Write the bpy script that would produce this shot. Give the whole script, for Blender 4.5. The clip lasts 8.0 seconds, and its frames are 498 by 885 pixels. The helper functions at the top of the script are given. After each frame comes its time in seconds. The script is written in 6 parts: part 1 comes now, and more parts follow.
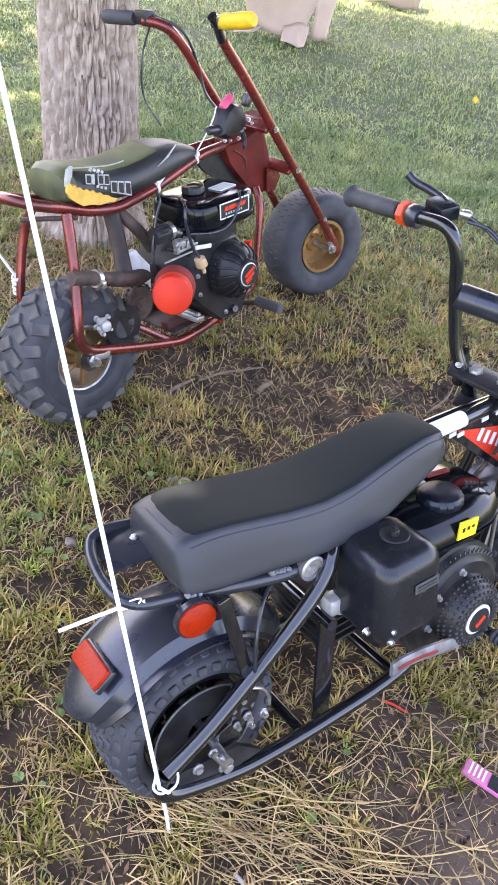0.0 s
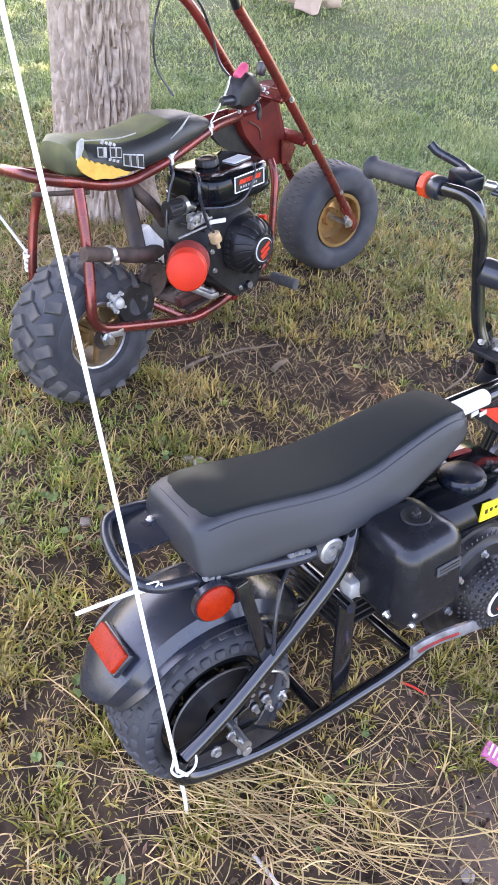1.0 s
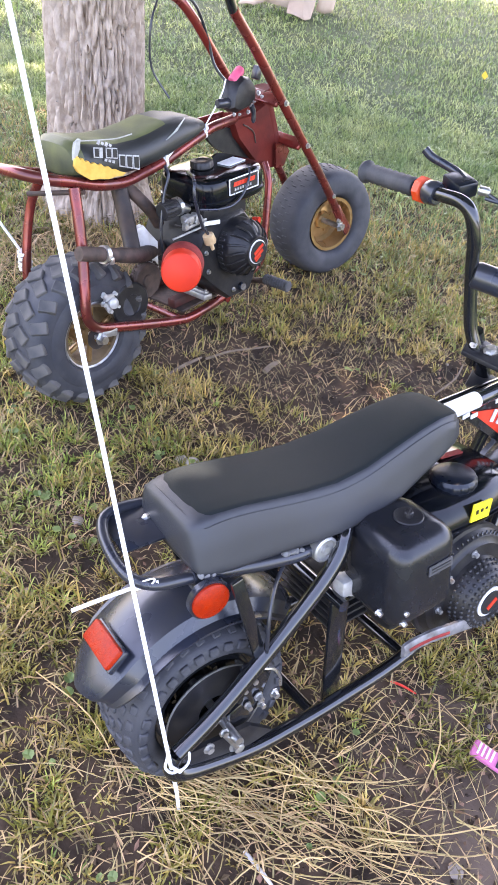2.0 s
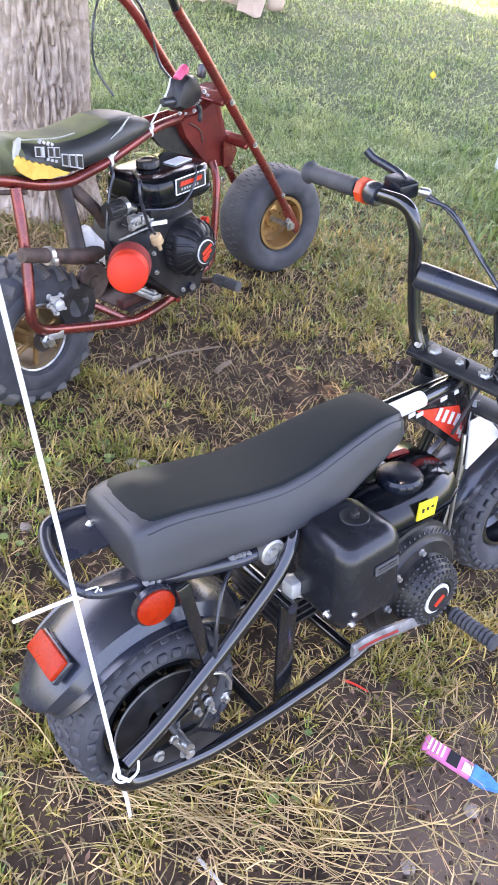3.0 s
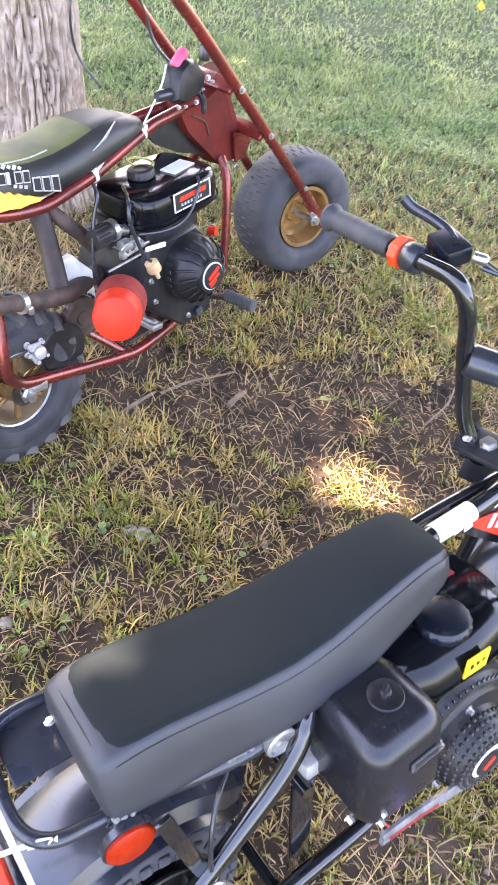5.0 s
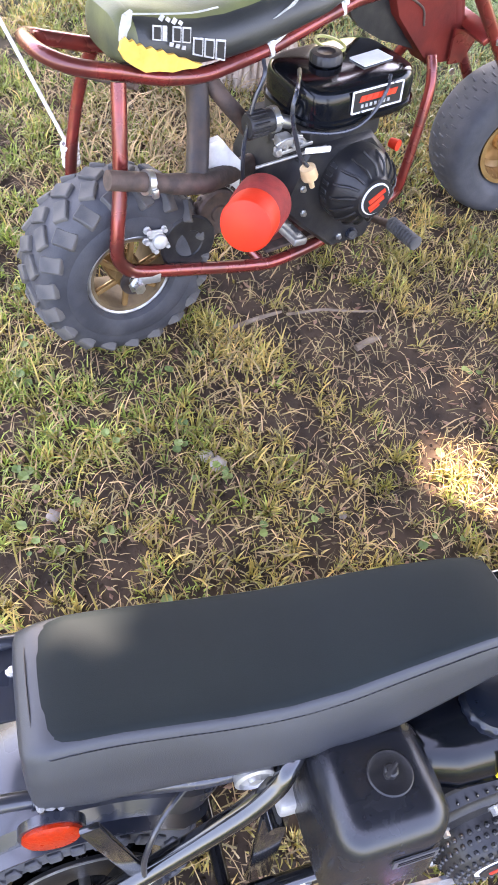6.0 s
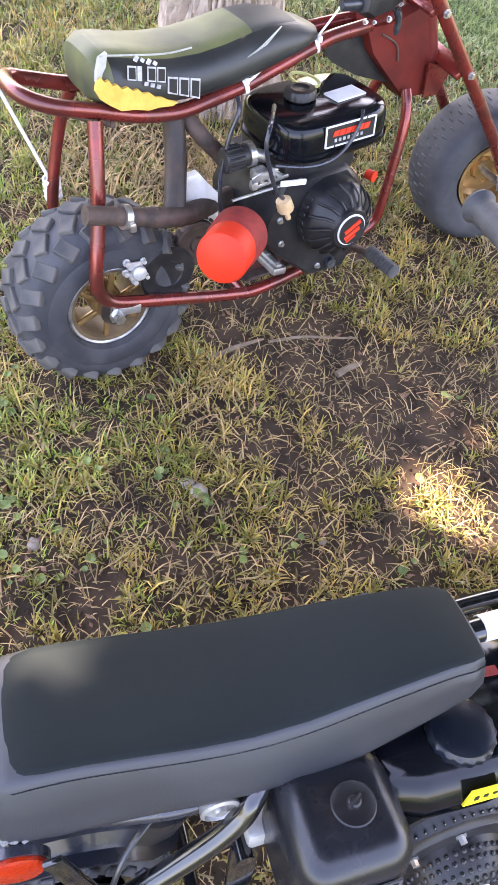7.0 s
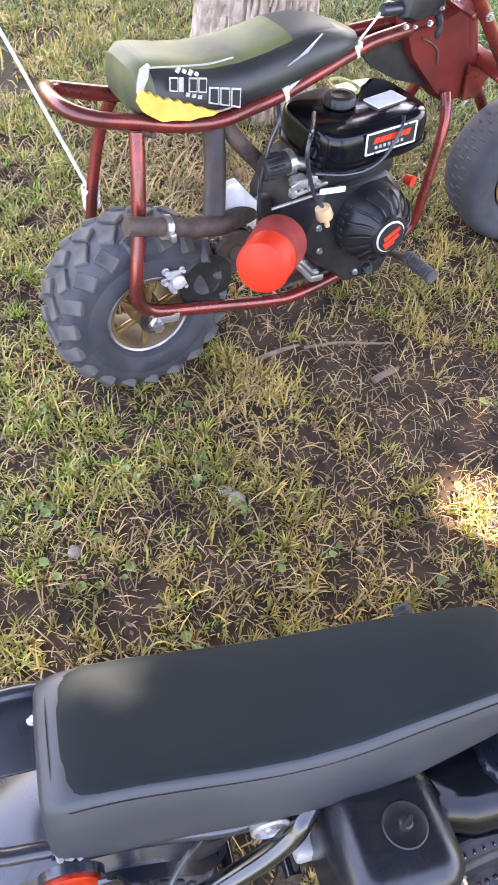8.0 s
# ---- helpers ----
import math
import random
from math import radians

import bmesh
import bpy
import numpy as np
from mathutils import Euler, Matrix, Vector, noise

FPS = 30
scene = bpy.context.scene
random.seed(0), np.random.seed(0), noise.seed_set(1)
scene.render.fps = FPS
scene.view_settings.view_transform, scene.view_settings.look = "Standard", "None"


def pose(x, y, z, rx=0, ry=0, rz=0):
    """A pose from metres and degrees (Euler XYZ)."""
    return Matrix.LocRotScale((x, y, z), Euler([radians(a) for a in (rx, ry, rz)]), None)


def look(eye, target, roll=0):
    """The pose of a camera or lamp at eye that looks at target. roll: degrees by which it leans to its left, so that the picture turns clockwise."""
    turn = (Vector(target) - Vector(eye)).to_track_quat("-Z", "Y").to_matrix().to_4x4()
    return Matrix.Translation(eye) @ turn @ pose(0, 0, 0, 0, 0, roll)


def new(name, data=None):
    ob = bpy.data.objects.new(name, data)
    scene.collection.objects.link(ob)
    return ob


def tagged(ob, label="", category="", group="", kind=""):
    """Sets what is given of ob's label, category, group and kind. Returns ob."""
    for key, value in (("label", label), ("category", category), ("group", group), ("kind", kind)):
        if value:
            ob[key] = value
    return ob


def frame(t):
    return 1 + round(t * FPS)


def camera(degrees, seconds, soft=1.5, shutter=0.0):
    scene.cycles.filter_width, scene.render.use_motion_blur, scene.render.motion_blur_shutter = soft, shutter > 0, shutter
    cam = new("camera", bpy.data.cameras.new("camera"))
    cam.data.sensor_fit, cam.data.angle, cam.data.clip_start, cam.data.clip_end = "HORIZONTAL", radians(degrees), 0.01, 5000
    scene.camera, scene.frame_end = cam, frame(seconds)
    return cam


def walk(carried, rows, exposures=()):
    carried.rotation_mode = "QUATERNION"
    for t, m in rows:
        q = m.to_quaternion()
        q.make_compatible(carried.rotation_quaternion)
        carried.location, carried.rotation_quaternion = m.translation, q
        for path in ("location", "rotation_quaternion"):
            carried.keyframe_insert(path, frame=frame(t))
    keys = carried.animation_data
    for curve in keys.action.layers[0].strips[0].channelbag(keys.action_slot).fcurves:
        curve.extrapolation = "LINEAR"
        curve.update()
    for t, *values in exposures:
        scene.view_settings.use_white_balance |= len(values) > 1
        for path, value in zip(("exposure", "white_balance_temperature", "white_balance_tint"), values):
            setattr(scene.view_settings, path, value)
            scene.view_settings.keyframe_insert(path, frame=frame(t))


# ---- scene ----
cam = camera(37.3, 8.0, soft=1.45, shutter=0.25)
PATH = [
    (0, (0.214, 0.136, 1.349), (0.078, 1.623, 0.018), 9),
    (0.5, (0.201, 0.148, 1.34), (0.073, 1.607, -0.021), 10.3),
    (1, (0.202, 0.156, 1.335), (0.048, 1.595, -0.045), 8.3),
    (1.2, (0.196, 0.156, 1.34), (0.049, 1.612, -0.023), 8.5),
    (2.3, (0.191, 0.139, 1.332), (0.103, 1.581, -0.05), 11.4),
    (2.5, (0.192, 0.142, 1.328), (0.141, 1.568, -0.073), 13.3),
    (3, (0.214, 0.158, 1.342), (0.196, 1.623, -0.02), 11.5),
    (3.5, (0.237, 0.191, 1.331), (0.221, 1.608, -0.081), 8.7),
    (4, (0.225, 0.258, 1.328), (0.268, 1.643, -0.113), 10.9),
    (4.2, (0.211, 0.306, 1.341), (0.221, 1.696, -0.097), 9.3),
    (5.3, (0.193, 0.685, 1.37), (0.07, 1.901, -0.214), 12),
    (5.5, (0.206, 0.752, 1.346), (0.027, 1.865, -0.306), 14.4),
    (6, (0.231, 0.766, 1.294), (-0.105, 1.757, -0.41), 12.8),
    (6.5, (0.237, 0.759, 1.31), (-0.111, 1.761, -0.386), 15.1),
    (7, (0.262, 0.789, 1.32), (-0.1, 1.817, -0.357), 11.8),
    (7.5, (0.256, 0.789, 1.326), (-0.114, 1.811, -0.353), 11.2),
    (8, (0.222, 0.794, 1.332), (-0.185, 1.78, -0.36), 9.3),
]
walk(cam, [(t, look(eye, target, roll)) for t, eye, target, roll in PATH], [(0, 3.15, 7150, 30), (2.5, 3.38, 7150, 30), (4, 3.5, 7150, 30), (5.5, 3.8, 7350, 30), (6, 3.8, 7400, 30), (7, 3.55, 7400, 30), (8, 3.65, 7350, 30)])

# ---- sky and sun ----
SUN_AZ, SUN_EL = radians(109), radians(62)       # direction towards the sun, measured from +x
world = bpy.data.worlds.new("sky")
scene.world = world
world.use_nodes = True
wt = world.node_tree
sky = wt.nodes.new("ShaderNodeTexSky")
sky.sky_type, sky.sun_disc = "NISHITA", False
sky.sun_elevation, sky.sun_rotation = SUN_EL, radians(90) - SUN_AZ
sky.air_density, sky.dust_density = 1.2, 3.0
wt.links.new(sky.outputs[0], wt.nodes["Background"].inputs[0])
wt.nodes["Background"].inputs[1].default_value = 0.15
to_sun = Vector((math.cos(SUN_AZ) * math.cos(SUN_EL), math.sin(SUN_AZ) * math.cos(SUN_EL), math.sin(SUN_EL)))
sun = new("sun", bpy.data.lights.new("sun", "SUN"))
sun.data.energy, sun.data.angle, sun.data.color = 3.0, radians(0.6), (1.0, 0.93, 0.8)
sun.matrix_world = look(to_sun * 30, (0, 0, 0))


# ---- materials ----
def material(name, colour, rough=0.5, metal=0.0, other=None, scale=30.0, amount=0.5, bump=0.0, bump_scale=200.0, coat=0.0, spread=(0.4, 0.65), rough_var=0.1, island=0.0, spec=0.5):
    """A surface with two scales of variation: a second colour in patches, fine grain in bump and roughness."""
    m = bpy.data.materials.new(name)
    m.use_nodes = True
    n, l = m.node_tree.nodes, m.node_tree.links
    b = n["Principled BSDF"]
    b.inputs["Metallic"].default_value = metal
    b.inputs["Specular IOR Level"].default_value = spec
    b.inputs["Coat Weight"].default_value = coat
    b.inputs["Coat Roughness"].default_value = 0.12
    co = n.new("ShaderNodeTexCoord")
    big = n.new("ShaderNodeTexNoise")
    big.inputs["Scale"].default_value, big.inputs["Detail"].default_value = scale, 6.0
    l.new(co.outputs["Object"], big.inputs["Vector"])
    ramp = n.new("ShaderNodeMapRange")
    ramp.inputs[1].default_value, ramp.inputs[2].default_value = spread
    ramp.inputs[4].default_value = amount
    l.new(big.outputs["Fac"], ramp.inputs[0])
    mix = n.new("ShaderNodeMix")
    mix.data_type = "RGBA"
    mix.inputs[6].default_value = (*colour, 1)
    mix.inputs[7].default_value = (*(other or [c * 0.55 for c in colour]), 1)
    l.new(ramp.outputs[0], mix.inputs[0])
    out = mix.outputs[2]
    if island:
        geo = n.new("ShaderNodeNewGeometry")
        hsv = n.new("ShaderNodeHueSaturation")
        mr = n.new("ShaderNodeMapRange")
        mr.inputs[3].default_value, mr.inputs[4].default_value = 1 - island, 1 + island
        l.new(geo.outputs["Random Per Island"], mr.inputs[0])
        l.new(mr.outputs[0], hsv.inputs["Value"])
        l.new(out, hsv.inputs["Color"])
        mh = n.new("ShaderNodeMapRange")
        mh.inputs[3].default_value, mh.inputs[4].default_value = 0.515, 0.475
        l.new(geo.outputs["Random Per Island"], mh.inputs[0])
        l.new(mh.outputs[0], hsv.inputs["Hue"])
        out = hsv.outputs[0]
    l.new(out, b.inputs["Base Color"])
    fine = n.new("ShaderNodeTexNoise")
    fine.inputs["Scale"].default_value, fine.inputs["Detail"].default_value = bump_scale, 4.0
    l.new(co.outputs["Object"], fine.inputs["Vector"])
    rr = n.new("ShaderNodeMapRange")
    rr.inputs[3].default_value, rr.inputs[4].default_value = max(0.03, rough - rough_var), min(1, rough + rough_var)
    l.new(big.outputs["Fac"], rr.inputs[0])
    l.new(rr.outputs[0], b.inputs["Roughness"])
    if bump:
        bp = n.new("ShaderNodeBump")
        bp.inputs["Strength"].default_value, bp.inputs["Distance"].default_value = bump, 0.002
        l.new(fine.outputs["Fac"], bp.inputs["Height"])
        l.new(bp.outputs[0], b.inputs["Normal"])
    return m


BLACK_PAINT = material("black_gloss_paint", (0.007, 0.008, 0.010), 0.12, 0, (0.020, 0.020, 0.020), 40, 0.4, 0.05, 300, 0.8, (0.4, 0.65), 0.06)
BLACK_PLASTIC = material("black_satin_plastic", (0.018, 0.022, 0.033), 0.28, 0, (0.034, 0.033, 0.032), 14, 0.6, 0.08, 500, 0.35)
AIRBOX = material("dark_grey_moulded_plastic", (0.011, 0.012, 0.015), 0.26, 0, (0.018, 0.019, 0.023), 25, 0.5, 0.1, 700, 0.1, (0.4, 0.65), 0.08, 0.0, 0.45)
TANK_BLACK = material("black_enamel", (0.003, 0.004, 0.006), 0.12, 0, (0.010, 0.011, 0.013), 30, 0.4, 0.06, 200, 0.1, (0.4, 0.65), 0.08, 0.0, 0.3)
RUBBER = material("tyre_rubber", (0.034, 0.036, 0.042), 0.66, 0, (0.075, 0.075, 0.078), 18, 0.7, 0.25, 260)
RUBBER_DUSTY = material("dusty_tyre_rubber", (0.055, 0.055, 0.056), 0.78, 0, (0.13, 0.12, 0.105), 14, 0.8, 0.3, 240)
VINYL = material("black_seat_vinyl", (0.027, 0.029, 0.033), 0.42, 0, (0.039, 0.042, 0.047), 9, 0.5, 0.2, 1100)
VINYL_TOP = material("black_matt_seat_cloth", (0.008, 0.012, 0.0125), 0.65, 0, (0.011, 0.0165, 0.0165), 12, 0.5, 0.25, 1500, 0.0, (0.4, 0.65), 0.08, 0.0, 0.16)
FOAM_PALE = material("frayed_foam", (0.15, 0.15, 0.145), 0.95, 0, (0.2, 0.2, 0.2), 120, 0.7, 0.6, 300)
STEEL = material("zinc_plated_steel", (0.62, 0.62, 0.6), 0.3, 0.9, (0.35, 0.33, 0.3), 60, 0.6, 0.1, 300)
DULL_METAL = material("dull_aluminium", (0.5, 0.5, 0.49), 0.45, 0.8, (0.25, 0.23, 0.2), 40, 0.7, 0.2, 250)
ALLOY = material("cast_alloy", (0.62, 0.62, 0.6), 0.45, 0.35, (0.4, 0.39, 0.36), 50, 0.6, 0.2, 250)
ALLOY_DARK = material("scuffed_dull_alloy", (0.3, 0.3, 0.31), 0.5, 0.5, (0.12, 0.11, 0.11), 40, 0.8, 0.2, 250)
ENGINE_BLACK = material("engine_black", (0.014, 0.014, 0.016), 0.38, 0, (0.040, 0.037, 0.033), 30, 0.6, 0.15, 300, 0.0, (0.4, 0.65), 0.1, 0.0, 0.35)
STUD = material("worn_grey_studs", (0.045, 0.045, 0.047), 0.35, 0.2, (0.025, 0.025, 0.025), 60, 0.6)
ORANGE = material("orange_reflector", (0.42, 0.024, 0.002), 0.3, 0, (0.3, 0.012, 0.002), 160, 0.8, 0.5, 420, 0.0, (0.4, 0.65), 0.1, 0.0, 0.25)
SWITCH = material("orange_switch_plastic", (0.65, 0.06, 0.012), 0.4, 0, None, 60, 0.3)
RED_PAINT = material("candy_red_paint", (0.25, 0.034, 0.026), 0.27, 0.45, (0.10, 0.026, 0.022), 16, 0.85, 0.1, 200, 0.45)
RED_DULL = material("faded_red_plastic", (0.15, 0.018, 0.012), 0.65, 0, (0.08, 0.013, 0.01), 16, 0.7, 0.2, 200, 0.0, (0.4, 0.65), 0.1, 0.0, 0.2)
# red paint with the shade under the engine put into its colour
RED_SHADED = material("shade_dark_red_paint", (0.09, 0.02, 0.016), 0.6, 0.1, (0.045, 0.025, 0.02), 30, 0.8, 0.2, 200)
# rust brown, which also serves as shade colour on the engine plate
RUST_AND_SHADE = material("rusty_and_shade_dark_steel", (0.1, 0.065, 0.05), 0.7, 0.3, (0.045, 0.035, 0.03), 40, 0.8, 0.4, 160)
DARK_STEEL = material("dark_brown_steel", (0.05, 0.042, 0.038), 0.55, 0.4, (0.09, 0.06, 0.045), 30, 0.7, 0.3, 180)
# darker bronze than the spokes, for the inside of the rim
GOLD_DARK = material("dark_bronze_rim_barrel", (0.2, 0.14, 0.075), 0.55, 0.3, (0.1, 0.07, 0.04), 26, 0.8, 0.15, 200)
GOLD = material("gold_painted_rim", (0.46, 0.28, 0.12), 0.24, 0.6, (0.30, 0.17, 0.06), 26, 0.7, 0.06, 200, 0.3)
PALE_YELLOW = material("pale_yellow_plastic", (0.50, 0.50, 0.16), 0.5, 0, (0.32, 0.33, 0.12), 40, 0.6, 0.05, 200)
RED_FILTER = material("bright_red_plastic", (0.75, 0.04, 0.012), 0.5, 0, (0.62, 0.03, 0.01), 20, 0.6, 0.1, 200, 0.0, (0.4, 0.65), 0.1, 0.0, 0.3)
RED_FILTER_DARK = material("dark_red_foam", (0.3, 0.025, 0.018), 0.8, 0, (0.17, 0.018, 0.015), 40, 0.7, 0.6, 260)
OLD_VINYL = material("worn_seat_vinyl", (0.018, 0.02, 0.02), 0.4, 0, (0.035, 0.036, 0.03), 10, 0.6, 0.2, 300)
OLD_TOP = material("olive_seat_top", (0.15, 0.16, 0.055), 0.5, 0, (0.04, 0.045, 0.03), 6, 0.9, 0.2, 300)
OLD_DARK = material("worn_dark_seat_top", (0.03, 0.034, 0.032), 0.5, 0, (0.055, 0.055, 0.04), 9, 0.8, 0.2, 300)
MARK_GREY = material("worn_pale_print", (0.5, 0.5, 0.49), 0.5, 0, (0.28, 0.28, 0.27), 90, 0.8)
YELLOW_FOAM = material("torn_yellow_foam", (0.75, 0.46, 0.09), 0.9, 0, (0.62, 0.33, 0.05), 50, 0.6, 0.7, 140)
YELLOW = material("yellow_rubber", (0.85, 0.55, 0.02), 0.55, 0, (0.7, 0.4, 0.02), 60, 0.6, 0.2, 300)
YELLOW_LABEL = material("yellow_label", (0.88, 0.72, 0.03), 0.45, 0, (0.8, 0.6, 0.03), 60, 0.4)
WHITE_LABEL = material("white_label", (0.78, 0.78, 0.76), 0.45, 0, (0.6, 0.6, 0.6), 40, 0.5)
RED_LABEL = material("red_label", (0.8, 0.055, 0.02), 0.4, 0, (0.6, 0.03, 0.02), 40, 0.5)
DARK_LABEL = material("dark_label", (0.02, 0.02, 0.022), 0.4, 0, None, 40, 0.4)
PALE_TEAR = material("pale_torn_vinyl", (0.42, 0.42, 0.38), 0.7, 0, (0.25, 0.25, 0.22), 60, 0.6)
GREY_LABEL = material("grey_label", (0.1, 0.1, 0.105), 0.4, 0.2, None, 40, 0.4)
PINK = material("pink_plastic", (0.72, 0.1, 0.2), 0.45, 0, (0.6, 0.07, 0.15), 60, 0.5)
PINK_PRINT = material("pink_print", (0.72, 0.2, 0.38), 0.4, 0, (0.6, 0.14, 0.3), 60, 0.4)
BLUE_PRINT = material("blue_print", (0.05, 0.22, 0.68), 0.35, 0, (0.1, 0.4, 0.75), 60, 0.5)
STRING = material("white_nylon_string", (0.82, 0.82, 0.8), 0.7, 0, (0.6, 0.6, 0.58), 120, 0.5, 0.5, 500)
FUEL_FILTER = material("amber_plastic", (0.72, 0.5, 0.28), 0.3, 0, (0.55, 0.34, 0.16), 60, 0.6)
CARDBOARD = material("brown_cardboard", (0.6, 0.45, 0.35), 0.85, 0, (0.48, 0.35, 0.27), 6, 0.7, 0.2, 200)
WHITE_SHIELD = material("dirty_white_plastic", (0.8, 0.79, 0.74), 0.5, 0, (0.5, 0.47, 0.4), 30, 0.7, 0.1, 200)
PALE_METAL = material("pale_painted_metal", (0.62, 0.66, 0.66), 0.4, 0, (0.4, 0.42, 0.4), 20, 0.7, 0.1, 200)
PAPER = material("yellowed_paper", (0.85, 0.8, 0.5), 0.8, 0, (0.7, 0.62, 0.35), 20, 0.6)
NAVY = material("blue_black_plastic", (0.004, 0.007, 0.013), 0.30, 0, (0.007, 0.011, 0.019), 40, 0.5, 0.1, 300)

SOIL = material("bare_soil", (0.070, 0.041, 0.0225), 0.95, 0, (0.022, 0.013, 0.007), 9, 0.95, 1.0, 90)
GRASS = material("lawn_grass", (0.235, 0.225, 0.042), 0.33, 0, (0.62, 0.475, 0.14), 4, 0.85, 0.0, 200, 0.0, (0.38, 0.62), 0.1, 0.55)
GRASS_FAR = material("far_lawn_grass", (0.17, 0.275, 0.085), 0.42, 0, (0.37, 0.43, 0.17), 3.5, 0.9, 0.0, 200, 0.0, (0.35, 0.65), 0.1, 0.55)
STRAW = material("dry_straw", (0.44, 0.32, 0.13), 0.6, 0, (0.15, 0.10, 0.043), 9, 0.9, 0.0, 200, 0.0, (0.4, 0.65), 0.1, 0.5)
# lush grass, its green also brightened to stand for sun at the left
GRASS_GREEN = material("lush_sunlit_green_grass", (0.25, 0.355, 0.06), 0.38, 0, (0.40, 0.44, 0.11), 6, 0.8, 0.0, 200, 0.0, (0.38, 0.62), 0.1, 0.5)
STALK = material("bright_straw_stalk", (0.62, 0.46, 0.19), 0.45, 0, (0.28, 0.19, 0.08), 12, 0.7, 0.0, 200, 0.0, (0.4, 0.65), 0.1, 0.35)
CLOVER = material("broad_weed_leaf", (0.17, 0.24, 0.06), 0.55, 0, (0.24, 0.32, 0.12), 12, 0.7, 0.1, 300, 0.0, (0.4, 0.65), 0.1, 0.35)
LITTER = material("wood_chips_and_dead_leaves", (0.15, 0.09, 0.05), 0.9, 0, (0.28, 0.18, 0.1), 20, 0.8, 0.3, 200, 0.0, (0.4, 0.65), 0.1, 0.5)
PALE_STONE = material("chalky_stone", (0.44, 0.38, 0.32), 0.9, 0, (0.3, 0.25, 0.2), 60, 0.7, 0.5, 120)
STONE = material("pale_stone", (0.33, 0.27, 0.22), 0.85, 0, (0.2, 0.16, 0.13), 60, 0.7, 0.5, 120)
BARK = material("grey_brown_bark", (0.54, 0.44, 0.36), 0.92, 0, (0.34, 0.26, 0.2), 34, 0.8, 0.8, 60)
LEAF = material("tree_leaf", (0.06, 0.11, 0.025), 0.55, 0, (0.09, 0.15, 0.04), 2, 0.7, 0, 200, 0.0, (0.4, 0.65), 0.1, 0.4)
TWIG = material("grey_twig", (0.26, 0.19, 0.135), 0.9, 0, (0.14, 0.10, 0.07), 40, 0.7, 0.4, 200)

PALE_TWIG = material("bleached_twig", (0.6, 0.56, 0.5), 0.85, 0, (0.45, 0.4, 0.34), 40, 0.6)


def thin_leaf(m, share):
    """Lets part of the light pass through thin blades and leaves."""
    n, l = m.node_tree.nodes, m.node_tree.links
    p = n["Principled BSDF"]
    t = n.new("ShaderNodeBsdfTranslucent")
    l.new(p.inputs["Base Color"].links[0].from_socket, t.inputs["Color"])
    x = n.new("ShaderNodeMixShader")
    x.inputs[0].default_value = share
    l.new(p.outputs[0], x.inputs[1])
    l.new(t.outputs[0], x.inputs[2])
    l.new(x.outputs[0], n["Material Output"].inputs["Surface"])


for m in (GRASS, GRASS_GREEN, GRASS_FAR, CLOVER, LEAF):
    thin_leaf(m, 0.25)


# ---- mesh helpers ----
def V(u, v, w):
    """A bike's own axes: u ahead, v to its right, w up."""
    return Vector((u, -v, w))


def part(name, bm, mat, parent=None, label="", angle=40):
    me = bpy.data.meshes.new(name)
    bmesh.ops.recalc_face_normals(bm, faces=bm.faces)
    bm.to_mesh(me)
    bm.free()
    me.polygons.foreach_set("use_smooth", [True] * len(me.polygons))
    me.set_sharp_from_angle(angle=radians(angle))
    me.materials.append(mat)
    ob = new(name, me)
    if parent:
        ob.parent = parent
    if label:
        tagged(ob, label)
    return ob


def again(name, ob, parent, m):
    """The same mesh once more under a parent."""
    o = new(name, ob.data)
    o.parent = parent
    o.matrix_basis = m
    return o


def smooth(pts, steps=5):
    pts = [Vector(p) for p in pts]
    if len(pts) < 3:
        return pts
    out = []
    ext = [pts[0] * 2 - pts[1]] + pts + [pts[-1] * 2 - pts[-2]]
    for i in range(1, len(ext) - 2):
        a, b, c, d = ext[i - 1:i + 3]
        for k in range(steps):
            t = k / steps
            out.append(0.5 * ((2 * b) + (c - a) * t + (2 * a - 5 * b + 4 * c - d) * t * t + (3 * b - a - 3 * c + d) * t ** 3))
    return out + [pts[-1]]


def loft(bm, rings, closed=True, caps=True):
    rows = [[bm.verts.new(p) for p in r] for r in rings]
    n = len(rows[0])
    for a, b in zip(rows, rows[1:]):
        for i in range(n if closed else n - 1):
            bm.faces.new((a[i], a[(i + 1) % n], b[(i + 1) % n], b[i]))
    if caps and closed:
        bm.faces.new(rows[0][::-1])
        bm.faces.new(rows[-1])
    return bm


def tube(bm, pts, r, seg=10, curve=True, steps=5, radii=None):
    pts = smooth(pts, steps) if curve else [Vector(p) for p in pts]
    rings, side = [], None
    for i, p in enumerate(pts):
        d = (pts[min(i + 1, len(pts) - 1)] - pts[max(i - 1, 0)]).normalized()
        if side is None:
            side = d.orthogonal().normalized()
        side = (side - d * side.dot(d)).normalized()
        up = d.cross(side)
        rad = radii[i * (len(radii) - 1) // max(1, len(pts) - 1)] if radii else r
        rings.append([p + (side * math.cos(a) + up * math.sin(a)) * rad for a in (2 * math.pi * k / seg for k in range(seg))])
    return loft(bm, rings)


